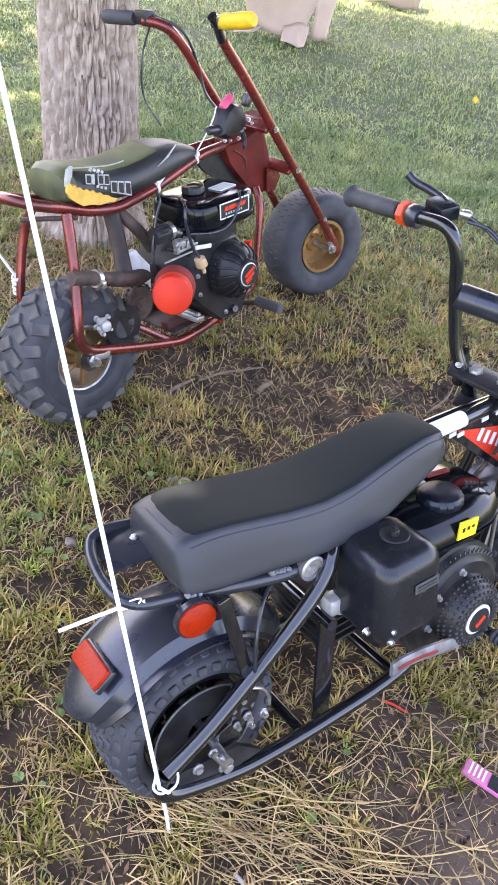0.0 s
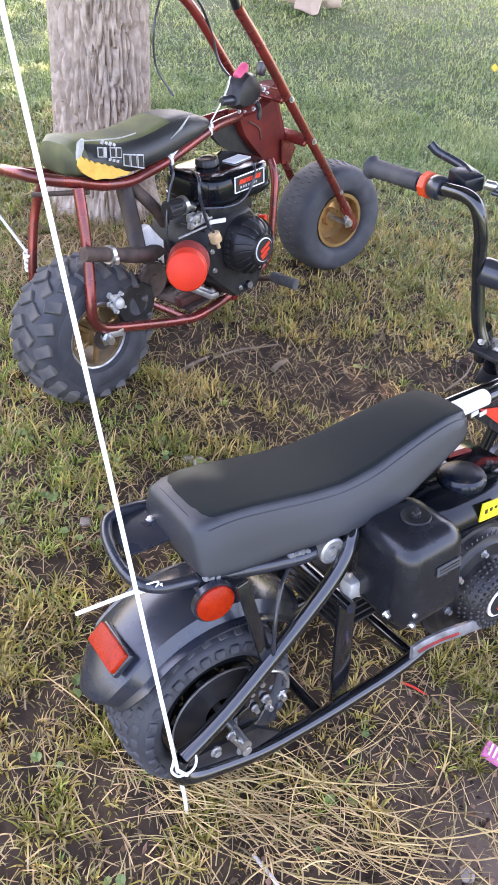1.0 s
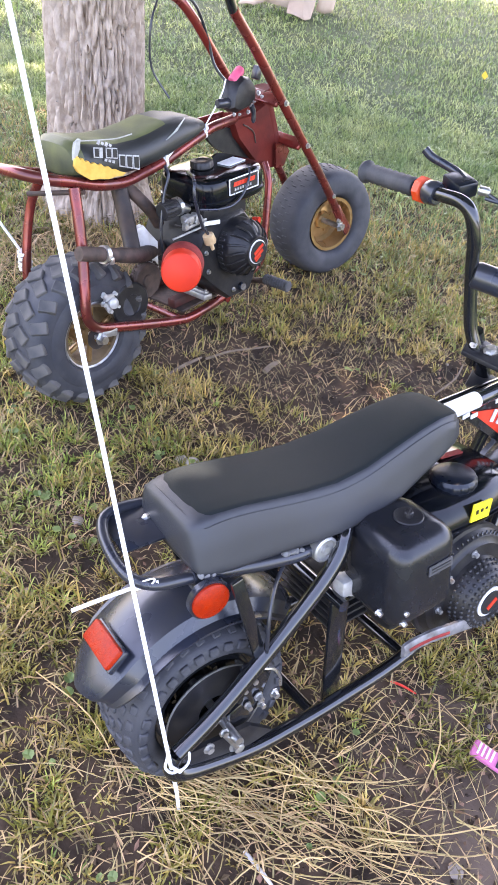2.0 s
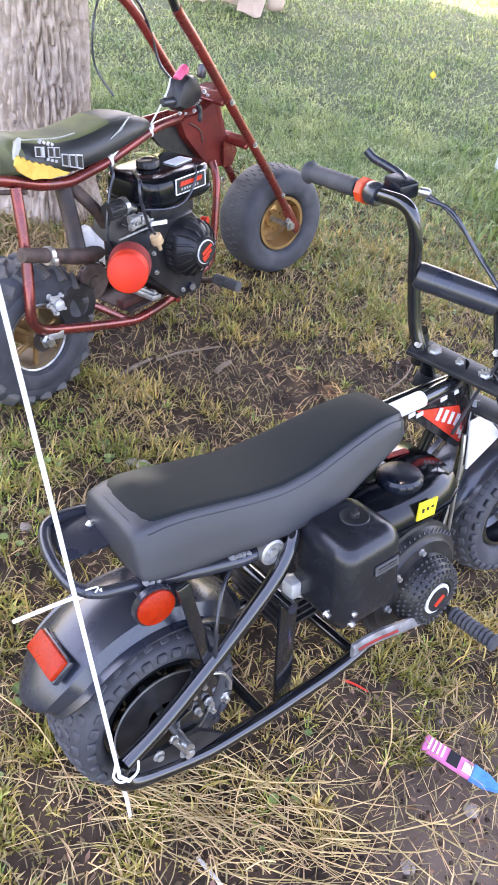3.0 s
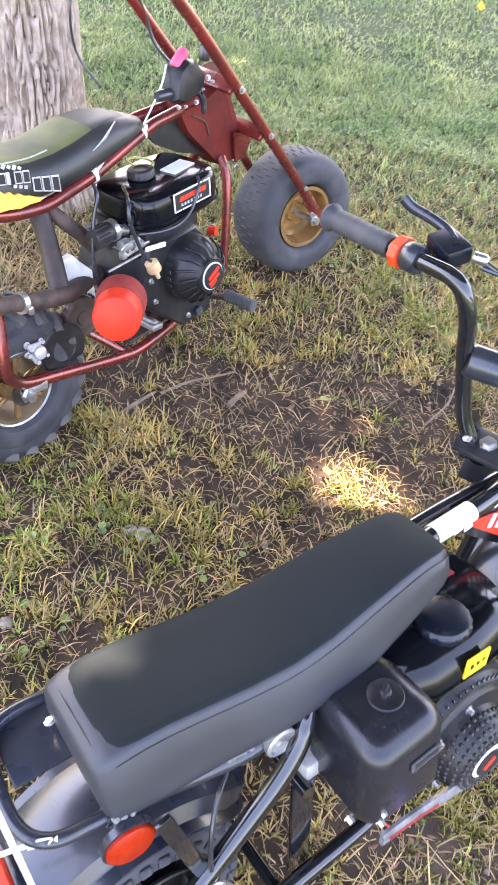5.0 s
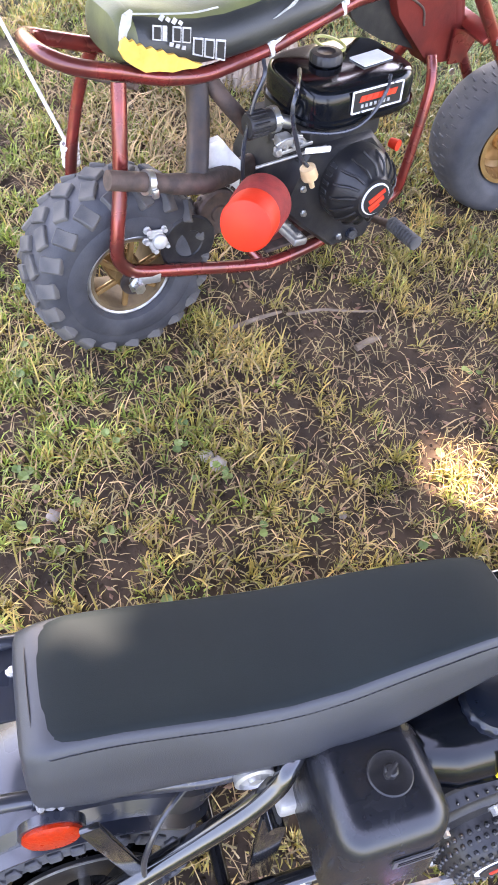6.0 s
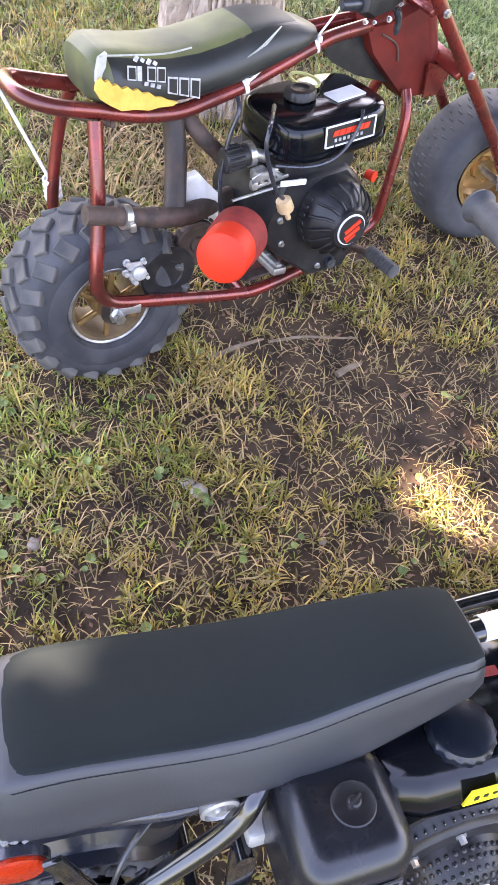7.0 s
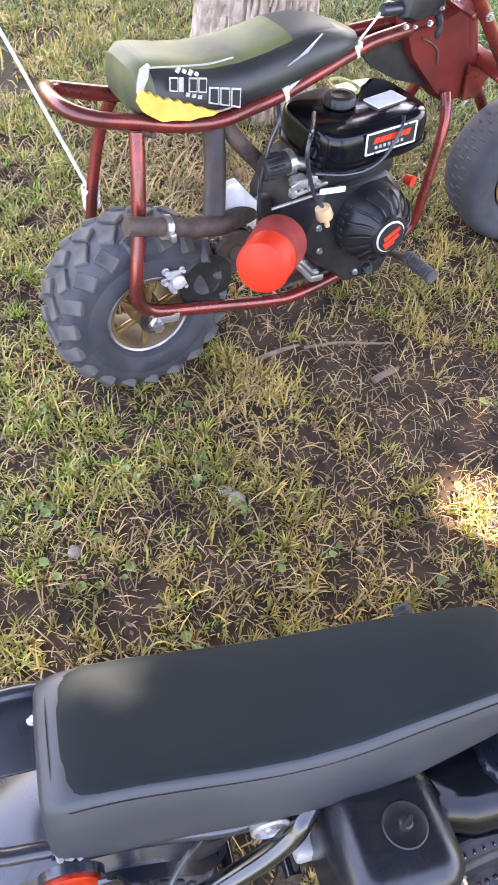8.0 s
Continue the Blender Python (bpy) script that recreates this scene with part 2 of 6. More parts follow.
def turned(bm, profile, origin, axis, seg=32, closed=False):
    """Revolve (along, radius) pairs round an axis through origin."""
    axis = Vector(axis).normalized()
    side = axis.orthogonal().normalized()
    up = axis.cross(side)
    origin = Vector(origin)
    rings = [[origin + axis * a + (side * math.cos(t) + up * math.sin(t)) * max(r, 1e-4) for t in (2 * math.pi * k / seg for k in range(seg))] for a, r in profile]
    if closed:
        rings.append(rings[0])
        rows = [[bm.verts.new(p) for p in r] for r in rings[:-1]]
        rows.append(rows[0])
        for a, b in zip(rows, rows[1:]):
            for i in range(seg):
                bm.faces.new((a[i], a[(i + 1) % seg], b[(i + 1) % seg], b[i]))
        return bm
    return loft(bm, rings)


def box(bm, centre, size, bevel=0.004, turn=None, taper=1.0, seg=2):
    t = bmesh.new()
    bmesh.ops.create_cube(t, size=1.0)
    for v in t.verts:
        k = taper if v.co.z > 0 else 1.0
        v.co = Vector((v.co.x * size[0] * k, v.co.y * size[1] * k, v.co.z * size[2]))
    if bevel:
        bmesh.ops.bevel(t, geom=list(t.edges), offset=min(bevel, 0.45 * min(size)), segments=seg, profile=0.5, affect="EDGES")
    m = Matrix.Translation(centre) @ (turn.to_4x4() if turn else Matrix())
    t.transform(m)
    me = bpy.data.meshes.new("tmp")
    t.to_mesh(me)
    t.free()
    bm.from_mesh(me)
    bpy.data.meshes.remove(me)
    return bm


def rod(bm, a, b, r, seg=12, r2=None):
    a, b = Vector(a), Vector(b)
    return turned(bm, [(0, 0), (0, r), ((b - a).length, r2 or r), ((b - a).length, 0)], a, b - a, seg)


def nm():
    return bmesh.new()


def tilt(x=0, y=0, z=0):
    return Euler((radians(x), radians(y), radians(z))).to_matrix()


def thing(name, m, label, category, group=""):
    e = new(name)
    e.empty_display_size = 0.1
    e.matrix_basis = m
    return tagged(e, label, category, group)


def tyre(bm, c, r, half, rim, round_=0.62):
    """A tyre round the v axis: a rounded carcass with blocks of tread."""
    c = Vector(c)
    prof = []
    for k in range(25):
        a = 2 * math.pi * k / 25
        x, y = math.cos(a), math.sin(a)
        sx = math.copysign(abs(x) ** round_, x) * half
        sy = (rim + r) / 2 + math.copysign(abs(y) ** round_, y) * (r - rim) / 2
        prof.append((sx, sy))
    turned(bm, prof, c, (0, 1, 0), 56, True)
    return bm


def tread(parent, r, half, rim, knobs, rows, size, mat, tall=.022, proud=.007):
    """Blocks of tread as pieces of their own on a shared mesh."""
    t = bmesh.new()
    box(t, (proud - tall / 2, 0, 0), (tall, size[0], size[1]), .0022, None, 1.0, 1)
    block = None
    for k in range(knobs):
        for off, shift, slant in rows:
            a = 2 * math.pi * (k + shift) / knobs
            f = abs(off) / half
            if f > .9:                      # side lugs low on the shoulder
                p = Vector((math.cos(a) * (r - .022), math.copysign(half, off), math.sin(a) * (r - .022)))
                lean = math.copysign(1.35, off)
            else:
                drop = f ** 3 * 0.26 * (r - rim)
                p = Vector((math.cos(a) * (r - drop), off, math.sin(a) * (r - drop)))
                lean = math.copysign(f ** 2 * .9, off)
            rot = Matrix.Rotation(-a, 4, "Y") @ Matrix.Rotation(radians(slant), 4, "X") @ Matrix.Rotation(lean, 4, "Z")
            if block is None:
                block = part("tread_block", t, mat, parent)
                block.matrix_basis = Matrix.Translation(p) @ rot
            else:
                again("tread_block", block, parent, Matrix.Translation(p) @ rot)


# ---- the black minibike, leaning on its side stand ----
def fender(bm, c, r, half, a0, a1, lip=0.02, n=44):
    """A mudguard round an axle: a rounded channel with thickness."""
    rings = []
    for k in range(n + 1):
        a = radians(a0 + (a1 - a0) * k / n)
        e = min(k, n - k)
        hw = half * (0.5 + 0.5 * min(1, e / 7) ** .5)
        outer, inner = [], []
        for s in (-1, -.94, -.86, -.82, -.76, -.7, -.55, -.36, -.18, 0, .18, .36, .55, .7, .76, .82, .86, .94, 1):
            y = s * hw
            q = abs(s)
            dr = -lip * .55 * (q / .7) ** 2 if q <= .7 else -lip * (.55 + .8 * min(1, (q - .7) / .12))
            for lst, off in ((outer, 0.0), (inner, -0.004)):
                rr = r + dr + off
                lst.append(Vector(c) + Vector((math.cos(a) * rr, y, math.sin(a) * rr)))
        rings.append(outer + inner[::-1])
    return loft(bm, rings)


def cushion(bm, secs, n=28, power=0.55):
    """A seat: rounded sections given as (u, half width, bottom, top, middle v)."""
    rings = []
    for u, hw, lo, hi, mid in secs:
        ring = []
        for k in range(n):
            a = 2 * math.pi * k / n
            x, y = math.cos(a), math.sin(a)
            px = math.copysign(abs(x) ** power, x) * hw
            py = math.copysign(abs(y) ** power, y)
            ring.append(V(u, mid + px * (1.0 if py < 0 else 1 - 0.2 * py), (lo + hi) / 2 + py * (hi - lo) / 2))
        rings.append(ring)
    return loft(bm, rings)


def bolt(parent, p, axis=(0, -1, 0), r=0.007, h=0.008, mat=STEEL):
    b = nm()
    turned(b, [(0, 0), (0, r * 1.5), (0.002, r * 1.5), (0.002, r), (h, r * 0.95), (h, 0)], p, axis, 6 if h > 0.006 else 12)
    return part("bolt", b, mat, parent)


BLK = thing("minibike", pose(0.124, 0.734, 0, -15, 0, 45), "black minibike with long black seat and orange reflectors", "minibike", "two minibikes")


def frame_tube(name, pts, r, mat, parent, label="", seg=12):
    return part(name, tube(nm(), [V(*p) for p in pts], r, seg), mat, parent, label)


for s in (1, -1):
    frame_tube("lower_rail", [(-.079, .125 * s, .178), (-.090, .126 * s, .158), (-.080, .127 * s, .136), (-.04, .127 * s, .117), (.05, .127 * s, .090), (.13, .126 * s, .080), (.25, .125 * s, .076), (.42, .12 * s, .080), (.6, .09 * s, .10), (.68, .05 * s, .14)], .0135, BLACK_PAINT, BLK)
    frame_tube("rear_strut", [(-.076, .124 * s, .176), (.011, .12 * s, .220), (.127, .115 * s, .298), (.21, .112 * s, .362), (.250, .106 * s, .400), (.266, .098 * s, .422), (.284, .082 * s, .430), (.31, .07 * s, .428)], .0135, BLACK_PAINT, BLK)
    b = nm()
    box(b, V(.255, .1 * s, .175), (.038, .010, .235), .003, tilt(0, 3, 0))
    part("upright_plate", b, BLACK_PAINT, BLK)
    b = nm()
    box(b, V(.071, .112 * s, .36), (.022, .008, .19), .003, tilt(0, -12, 0))
    part("fender_stay", b, BLACK_PAINT, BLK)
    frame_tube("seat_rail", [(.0, .07 * s, .454), (.07, .07 * s, .435), (.14, .078 * s, .422), (.2, .082 * s, .414), (.3, .075 * s, .42), (.42, .06 * s, .46), (.55, .03 * s, .505)], .0115, BLACK_PLASTIC, BLK)
    frame_tube("down_tube", [(.80, .03 * s, .47), (.76, .05 * s, .33), (.70, .06 * s, .17), (.62, .085 * s, .105)], .0125, BLACK_PAINT, BLK)
frame_tube("rear_loop", [(.06, .07, .438), (-.01, .07, .457), (-.055, .068, .469), (-.08, .045, .477), (-.085, 0, .484), (-.076, -.055, .497), (-.05, -.083, .502), (.02, -.09, .487), (.08, -.088, .455)], .0090, BLACK_PLASTIC, BLK, "satin black rear grab loop")
b = nm()
box(b, V(-.012, -.045, .486), (.115, .085, .006), .003, tilt(8, 2, 0))
part("loop_plate", b, BLACK_PLASTIC, BLK)
bolt(BLK, V(-.004, -.055, .489), (0, .1, 1), .005, .004)
for u, w in ((.20, .06), (.42, .075), (.255, .295)):
    b = nm()
    rod(b, V(u, .12, w), V(u, -.12, w), .011)
    part("cross_tube", b, BLACK_PAINT, BLK)
frame_tube("backbone", [(.47, .022, .510), (.56, .022, .519), (.66, .02, .519), (.78, .012, .520)], .0155, BLACK_PAINT, BLK)
frame_tube("backbone_brace", [(.50, -.02, .500), (.62, -.02, .505), (.77, -.01, .51)], .012, BLACK_PAINT, BLK)
b = nm()
tube(b, [V(.562, .022, .5195), V(.60, .0215, .5195), V(.645, .0205, .5195)], .0162, 14)
part("backbone_sticker", b, WHITE_LABEL, BLK, "white sticker on the frame")
b = nm()
box(b, V(.70, 0, .50), (.15, .012, .012), .003, tilt(0, -3, 0))
part("gusset_rib", b, BLACK_PAINT, BLK)
# triangular gusset below the backbone with its red and white graphics
b = nm()
g = [V(.60, .016, .505), V(.80, .016, .522), V(.808, .016, .36), V(.78, .016, .36)]
loft(b, [g, [p + Vector((0, .032, 0)) for p in g]])
part("gusset_plate", b, BLACK_PAINT, BLK)
b = nm()
g = [V(.640, .019, .494), V(.775, .019, .462), V(.80, .019, .37), V(.785, .019, .372), V(.69, .019, .452)]
loft(b, [g, [p + Vector((0, .002, 0)) for p in g]])
part("graphic_panel", b, RED_LABEL, BLK, "red graphic panel")
for k in range(4):
    b = nm()
    box(b, V(.706 + k * .02, .0215, .466 - k * .011), (.010, .002, .026), .0, tilt(0, 25, 0))
    part("graphic_bar", b, WHITE_LABEL, BLK)
for k in range(3):
    b = nm()
    box(b, V(.772 + k * .008, .0215, .412 - k * .013), (.014, .002, .010), .0, tilt(0, 25, 0))
    part("graphic_bar", b, WHITE_LABEL, BLK)
for k, (u, w) in enumerate(((.70, .512), (.735, .515), (.755, .50), (.715, .497), (.648, .485), (.625, .492))):
    b = nm()
    box(b, V(u, .0205, w), (.018, .002, .009), .0, tilt(0, -6, 0))
    part("graphic_check", b, WHITE_LABEL, BLK)

# seat: sections of (u, half width on top, half width below, bottom, top, middle v)
SECS = [(.000, .056, .074, .480, .516, -.004), (.003, .066, .084, .470, .529, -.004), (.008, .072, .090, .464, .538, -.004), (.03, .0745, .093, .458, .543, -.004), (.06, .0755, .095, .453, .544, -.004), (.10, .076, .095, .448, .539, -.004), (.15, .077, .096, .444, .530, -.003), (.21, .078, .098, .438, .520, -.001), (.27, .078, .098, .434, .514, .001),
        (.33, .075, .094, .441, .521, .006), (.39, .069, .086, .452, .538, .013), (.44, .063, .077, .475, .552, .020), (.485, .058, .070, .494, .559, .024), (.515, .055, .065, .507, .558, .026), (.532, .049, .058, .515, .552, .026), (.538, .040, .048, .521, .546, .026)]


def seat_side(bm, secs):
    """The padded body: walls that splay outwards, a rolled edge, a slightly domed top."""
    rings = []
    for u, ht, hb, lo, hi, mid in secs:
        h = hi - lo
        half = [(.5, 0, .0022), (.8, 0, .0008), (.92, 0, -.0015), (.985, 0, -.0060), (1.02, 0, -.0125)]
        wall = [(.30, .72), (.62, .45), (.88, .18), (1.0, .07), (.985, .0), (.86, -.02)]
        right = [(ht * k, hi + d) for k, _, d in half] + [(ht * 1.02 + (hb - ht * 1.02) * k, lo + h * r) for k, r in wall]
        ring = [V(u, mid, hi + .003)] + [V(u, mid + v, w) for v, w in right] + [V(u, mid, lo - .001)] + [V(u, mid - v, w) for v, w in right[::-1]]
        rings.append(ring)
    return loft(bm, rings)


def seat_panel(bm, secs):
    """The matt cover of the top, sewn in along its edges."""
    rings = []
    for u, ht, hb, lo, hi, mid in secs:
        prof = [(-.97, -.012), (-.955, -.0030), (-.92, -.0004), (-.8, .0018), (-.5, .0032), (0, .004), (.5, .0032), (.8, .0018), (.90, .0002), (.925, -.0026), (.93, -.012)]
        rings.append([V(u, mid + ht * k, hi + d) for k, d in prof])
    return loft(bm, rings)


part("seat_cushion", seat_side(nm(), SECS), VINYL, BLK, "black vinyl seat side", 60)
PANEL = [(.0270, .048, .09, .46, .5415, -.004), (.0280, .0555, .09, .46, .5418, -.004), (.0305, .0625, .09, .46, .5425, -.004), (.035, .068, .093, .458, .5432, -.004), (.043, .0725, .094, .456, .5437, -.004)] + SECS[4:-1]
part("seat_top_panel", seat_panel(nm(), PANEL), VINYL_TOP, BLK, "matt black seat top panel", 60)
part("seat_pan", cushion(nm(), [(u, hb * .93, lo - .006, lo + .010, mid) for u, ht, hb, lo, hi, mid in SECS[1:-1]], 20), ENGINE_BLACK, BLK)
for u, w in ((.010, .464), (.018, .461), (.028, .458), (.158, .432), (.165, .430), (.172, .428), (.18, .427), (.19, .424), (.215, .420), (.30, .424)):
    b = nm()
    bmesh.ops.create_icosphere(b, subdivisions=2, radius=.0055)
    for v in b.verts:
        v.co *= 1 + .5 * noise.noise(v.co * 160 + Vector((u * 90, 0, 0)))
    b.transform(Matrix.Translation(V(u, .084, w)))
    part("foam_scrap", b, FOAM_PALE, BLK, "frayed grey foam")
seam = smooth([V(u, m_ + ht * 1.02, hi - .0118) for u, ht, hb, lo, hi, m_ in SECS[3:-1]], 4)
b = nm()
tube(b, seam, .0004, 6, False)
tube(b, [seam[0], V(.019, .062, .5355), V(.0155, .03, .5425), V(.0150, -.004, .5435), V(.0155, -.04, .5425), V(.019, -.068, .536)], .0008, 6)
part("seat_seam", b, DARK_LABEL, BLK, "stitched seam")
b = nm()
for k in range(0, len(seam) - 1, 1):
    p, q_ = seam[k], seam[k + 1]
    for f_ in (.1, .6):
        a = p + (q_ - p) * f_ + V(0, .0007, .0006)
        tube(b, [a, a + (q_ - p) * .28], .0005, 5, False)
part("stitches", b, DARK_LABEL, BLK, "row of black stitches")

# rear fender with reflectors
part("rear_fender", fender(nm(), V(.02, 0, .16), .226, .090, 28, 150, .025), BLACK_PLASTIC, BLK, "satin black plastic rear fender")
RV = V(-.05, 1, -.04)
b = nm()
turned(b, [(0, 0), (0, .030), (.008, .030), (.011, .026), (.012, 0)], V(.014, .094, .425), RV, 28)
ob = part("round_reflector", b, ORANGE, BLK, "round orange side reflector")
b = nm()
turned(b, [(-.045, 0), (-.045, .012), (-.006, .012), (-.006, .034), (.004, .034), (.004, .029), (0, .029), (0, 0)], V(.014, .094, .425), RV, 28)
part("reflector_ring", b, BLACK_PLASTIC, ob)
RC = V(.02 + .238 * math.cos(radians(128)), .012, .16 + .238 * math.sin(radians(128)))
b = nm()
box(b, RC, (.012, .084, .036), .004, tilt(0, -128, 0))
ob = part("rear_reflector", b, ORANGE, BLK, "rectangular orange rear reflector")
b = nm()
box(b, RC + V(.005, 0, -.006), (.012, .09, .042), .004, tilt(0, -128, 0))
part("reflector_base", b, BLACK_PLASTIC, ob)


def wheel(parent, name, c, r, half, rimr, rimmat, rubber, knobs, rows, size, m=None, spokes=0, rr=.62, blocks=None, tall=.022, proud=.007):
    """A wheel round an axle at c: the tyre, with rim, hub and blocks of tread under it."""
    w = part(name, tyre(nm(), (0, 0, 0), r, half, rimr, rr), rubber, parent, "", 30)
    w.matrix_basis = m if m else Matrix.Translation(c)
    b = nm()
    h = half * .8
    turned(b, [(-h, rimr * 1.04), (-h, rimr * .92), (-h * .5, rimr * .84), (h * .5, rimr * .84), (h, rimr * .92), (h, rimr * 1.04), (h * .86, rimr * 1.02), (0, rimr * .96), (-h * .86, rimr * 1.02)], (0, 0, 0), (0, 1, 0), 40, True)
    part("rim", b, GOLD_DARK if spokes else rimmat, w)
    b = nm()
    if spokes:
        turned(b, [(-half * .75, 0), (-half * .75, .028), (-half * .5, .034), (.012, .034), (.03, .03), (.03, 0)], (0, 0, 0), (0, 1, 0), 24)
        part("hub", b, rimmat, w)
        for k in range(spokes):
            a = 2 * math.pi * (k + .3) / spokes
            b = nm()
            box(b, (math.cos(a) * rimr * .56, -half * .66, math.sin(a) * rimr * .56), (rimr * .74, .012, .012), .004, Matrix.Rotation(-a, 3, "Y"), 1, 2)
            part("spoke", b, rimmat, w)
    else:
        turned(b, [(-.02, 0), (-.02, rimr * .3), (-.006, rimr * .36), (-.002, rimr * .7), (-.014, rimr * .86), (.0, rimr * .88), (.012, rimr * .7), (.012, 0)], (0, 0, 0), (0, 1, 0), 36)
        part("hub", b, rimmat, w)
        for k in range(4):
            a = 2 * math.pi * (k + .2) / 4
            bolt(w, (math.cos(a) * rimr * .45, -.004, math.sin(a) * rimr * .45), (0, -1, 0), .005, .008, rimmat)
    if spokes:
        b = nm()
        turned(b, [(-h * 1.02, rimr * 1.00), (-h * 1.06, rimr * 1.05), (-h * 1.02, rimr * 1.10), (-h * .96, rimr * 1.05)], (0, 0, 0), (0, 1, 0), 40, True)
        part("rim_lip", b, DULL_METAL, w, "scuffed bare metal rim lip")
        b = nm()
        f_ = -half * 1.005
        turned(b, [(f_ + .012, rimr * 1.10), (f_ + .001, rimr * 1.16), (f_ - .002, rimr * 1.24), (f_ - .0025, r * .70), (f_ + .001, r * .735), (f_ + .012, r * .74)], (0, 0, 0), (0, 1, 0), 56, True)
        part("sidewall", b, RUBBER, w, "smooth tyre sidewall")
    tread(w, r, half, rimr, knobs, rows, size, blocks or rubber, tall, proud)
    return w


KNOB4 = [(-.074, .5, 0), (-.056, 0, 8), (-.034, .5, -8), (-.011, 0, 8), (.011, .5, -8), (.034, 0, 8), (.056, .5, -8), (.074, 0, 0)]
rear = wheel(BLK, "rear_wheel", V(.02, 0, .16), .153, .075, .098, BLACK_PAINT, RUBBER, 31, KNOB4, (.015, .017), None, 0, .62, None, .022, .0045)
b = nm()
turned(b, [(0, .03), (0, .088), (.004, .088), (.004, .03)], V(.02, .072, .16), V(0, 1, 0), 40, True)
part("brake_disc", b, ENGINE_BLACK, BLK)
b = nm()
box(b, V(.075, .098, .2), (.05, .03, .085), .008, tilt(0, 25, 0))
box(b, V(.045, .105, .165), (.04, .02, .05), .006, tilt(0, -20, 0))
part("brake_caliper", b, BLACK_PAINT, BLK)
for u, w, r in ((.071, .239, .0055), (.052, .229, .0045), (.081, .192, .006), (.112, .179, .006), (.085, .172, .005), (.059, .185, .005)):
    bolt(BLK, V(u, .116, w), (0, -1, 0), r, .011)
b = nm()
rod(b, V(.02, .15, .16), V(.02, -.15, .16), .0075)
part("axle", b, STEEL, BLK)
b = nm()
rod(b, V(.004, .134, .170), V(.024, .136, .128), .0042)
part("chain_adjuster", b, STEEL, BLK, "bright threaded chain adjuster")
bolt(BLK, V(.004, .130, .174), (0, -1, 0), .006, .008)
b = nm()
turned(b, [(0, 0), (0, .0145), (.003, .0145), (.004, .009), (.012, .009), (.013, .007), (.013, 0)], V(.028, .126, .122), V(0, 1, 0), 18)
part("axle_nut", b, DULL_METAL, BLK, "zinc axle nut on its washer")
b = nm()
turned(b, [(0, 0), (0, .010), (.003, .010), (.004, .006), (.009, .006), (.009, 0)], V(-.023, .126, .152), V(0, 1, 0), 16)
part("stud_nut", b, DULL_METAL, BLK)
b = nm()
g = [(-.070, .168), (.055, .150), (.10, .106), (.02, .100), (-.05, .120)]
loft(b, [[V(u, .128, w) for u, w in g], [V(u, .119, w) for u, w in g]])
part("axle_plate", b, ENGINE_BLACK, BLK)
b = nm()
turned(b, [(0, .092), (0, .0945), (.002, .0945), (.002, .092)], V(.02, .079, .16), V(0, 1, 0), 48, True)
part("disc_edge", b, DULL_METAL, BLK, "thin bright edge of the disc")
frame_tube("brake_cable", [(.085, .125, .262), (.105, .128, .250), (.118, .126, .222), (.12, .124, .200)], .0028, STEEL, BLK, "", 8)
frame_tube("brake_cable", [(.19, .06, .41), (.13, .1, .40), (.10, .122, .35), (.095, .12, .26)], .0035, BLACK_PLASTIC, BLK, "", 8)

# engine
b = nm()
box(b, V(.485, .02, .24), (.21, .18, .20), .02)
crank = part("crankcase", b, ENGINE_BLACK, BLK)
for k in range(7):
    b = nm()
    box(b, V(.42, -.03, .16 + k * .018), (.26, .16, .006), .002)
    part("cooling_fin", b, ENGINE_BLACK, crank)
b = nm()
box(b, V(.352, .139, .364), (.148, .150, .168), .034, None, .90, 6)
ob = part("air_filter_box", b, AIRBOX, BLK, "dark grey plastic air filter box")
b = nm()
turned(b, [(0, 0), (0, .0245), (.0015, .0250), (.003, .0235), (.0015, .0205), (.0005, .010), (.0005, 0)], V(.362, .142, .4482), (0, 0, 1), 32)
turned(b, [(0, .008), (.008, .008), (.010, .006), (.010, 0)], V(.362, .142, .4495), (0, 0, 1), 8)
box(b, V(.362, .142, .4565), (.022, .006, .008), .003, tilt(0, 0, 35))
part("wing_knob", b, ENGINE_BLACK, ob)
b = nm()
box(b, V(.372, .2115, .388), (.052, .002, .018), .0, tilt(-3.5, 0, 0))
part("box_label", b, GREY_LABEL, ob)
for k in range(2):
    b = nm()
    box(b, V(.372, .2128, .391 - k * .006), (.042, .001, .002), 0, tilt(-3.5, 0, 0))
    part("label_line", b, DARK_LABEL, ob)
for u, v, w in ((.262, .19, .335), (.306, .205, .322), (.304, .205, .300)):
    bolt(BLK, V(u, v, w), (0, -1, -.2), .005, .009)
b = nm()
tk = []
for u, hw, lo, hi, mid in ((.405, .05, .375, .42, .05), (.418, .09, .358, .428, .05), (.455, .103, .350, .434, .052), (.53, .106, .348, .434, .052), (.60, .102, .352, .428, .05), (.64, .088, .362, .42, .045), (.654, .05, .374, .41, .04)):
    tk.append((u, hw, lo, hi, mid))
ob = part("fuel_tank", cushion(b, tk, 32, .45), TANK_BLACK, BLK, "glossy black fuel tank")
b = nm()
seam = [(u, hw * 1.035, (lo + hi) / 2 - .016, (lo + hi) / 2 - .008, mid) for u, hw, lo, hi, mid in tk]
part("tank_seam", cushion(b, seam, 32, .45), TANK_BLACK, ob)
b = nm()
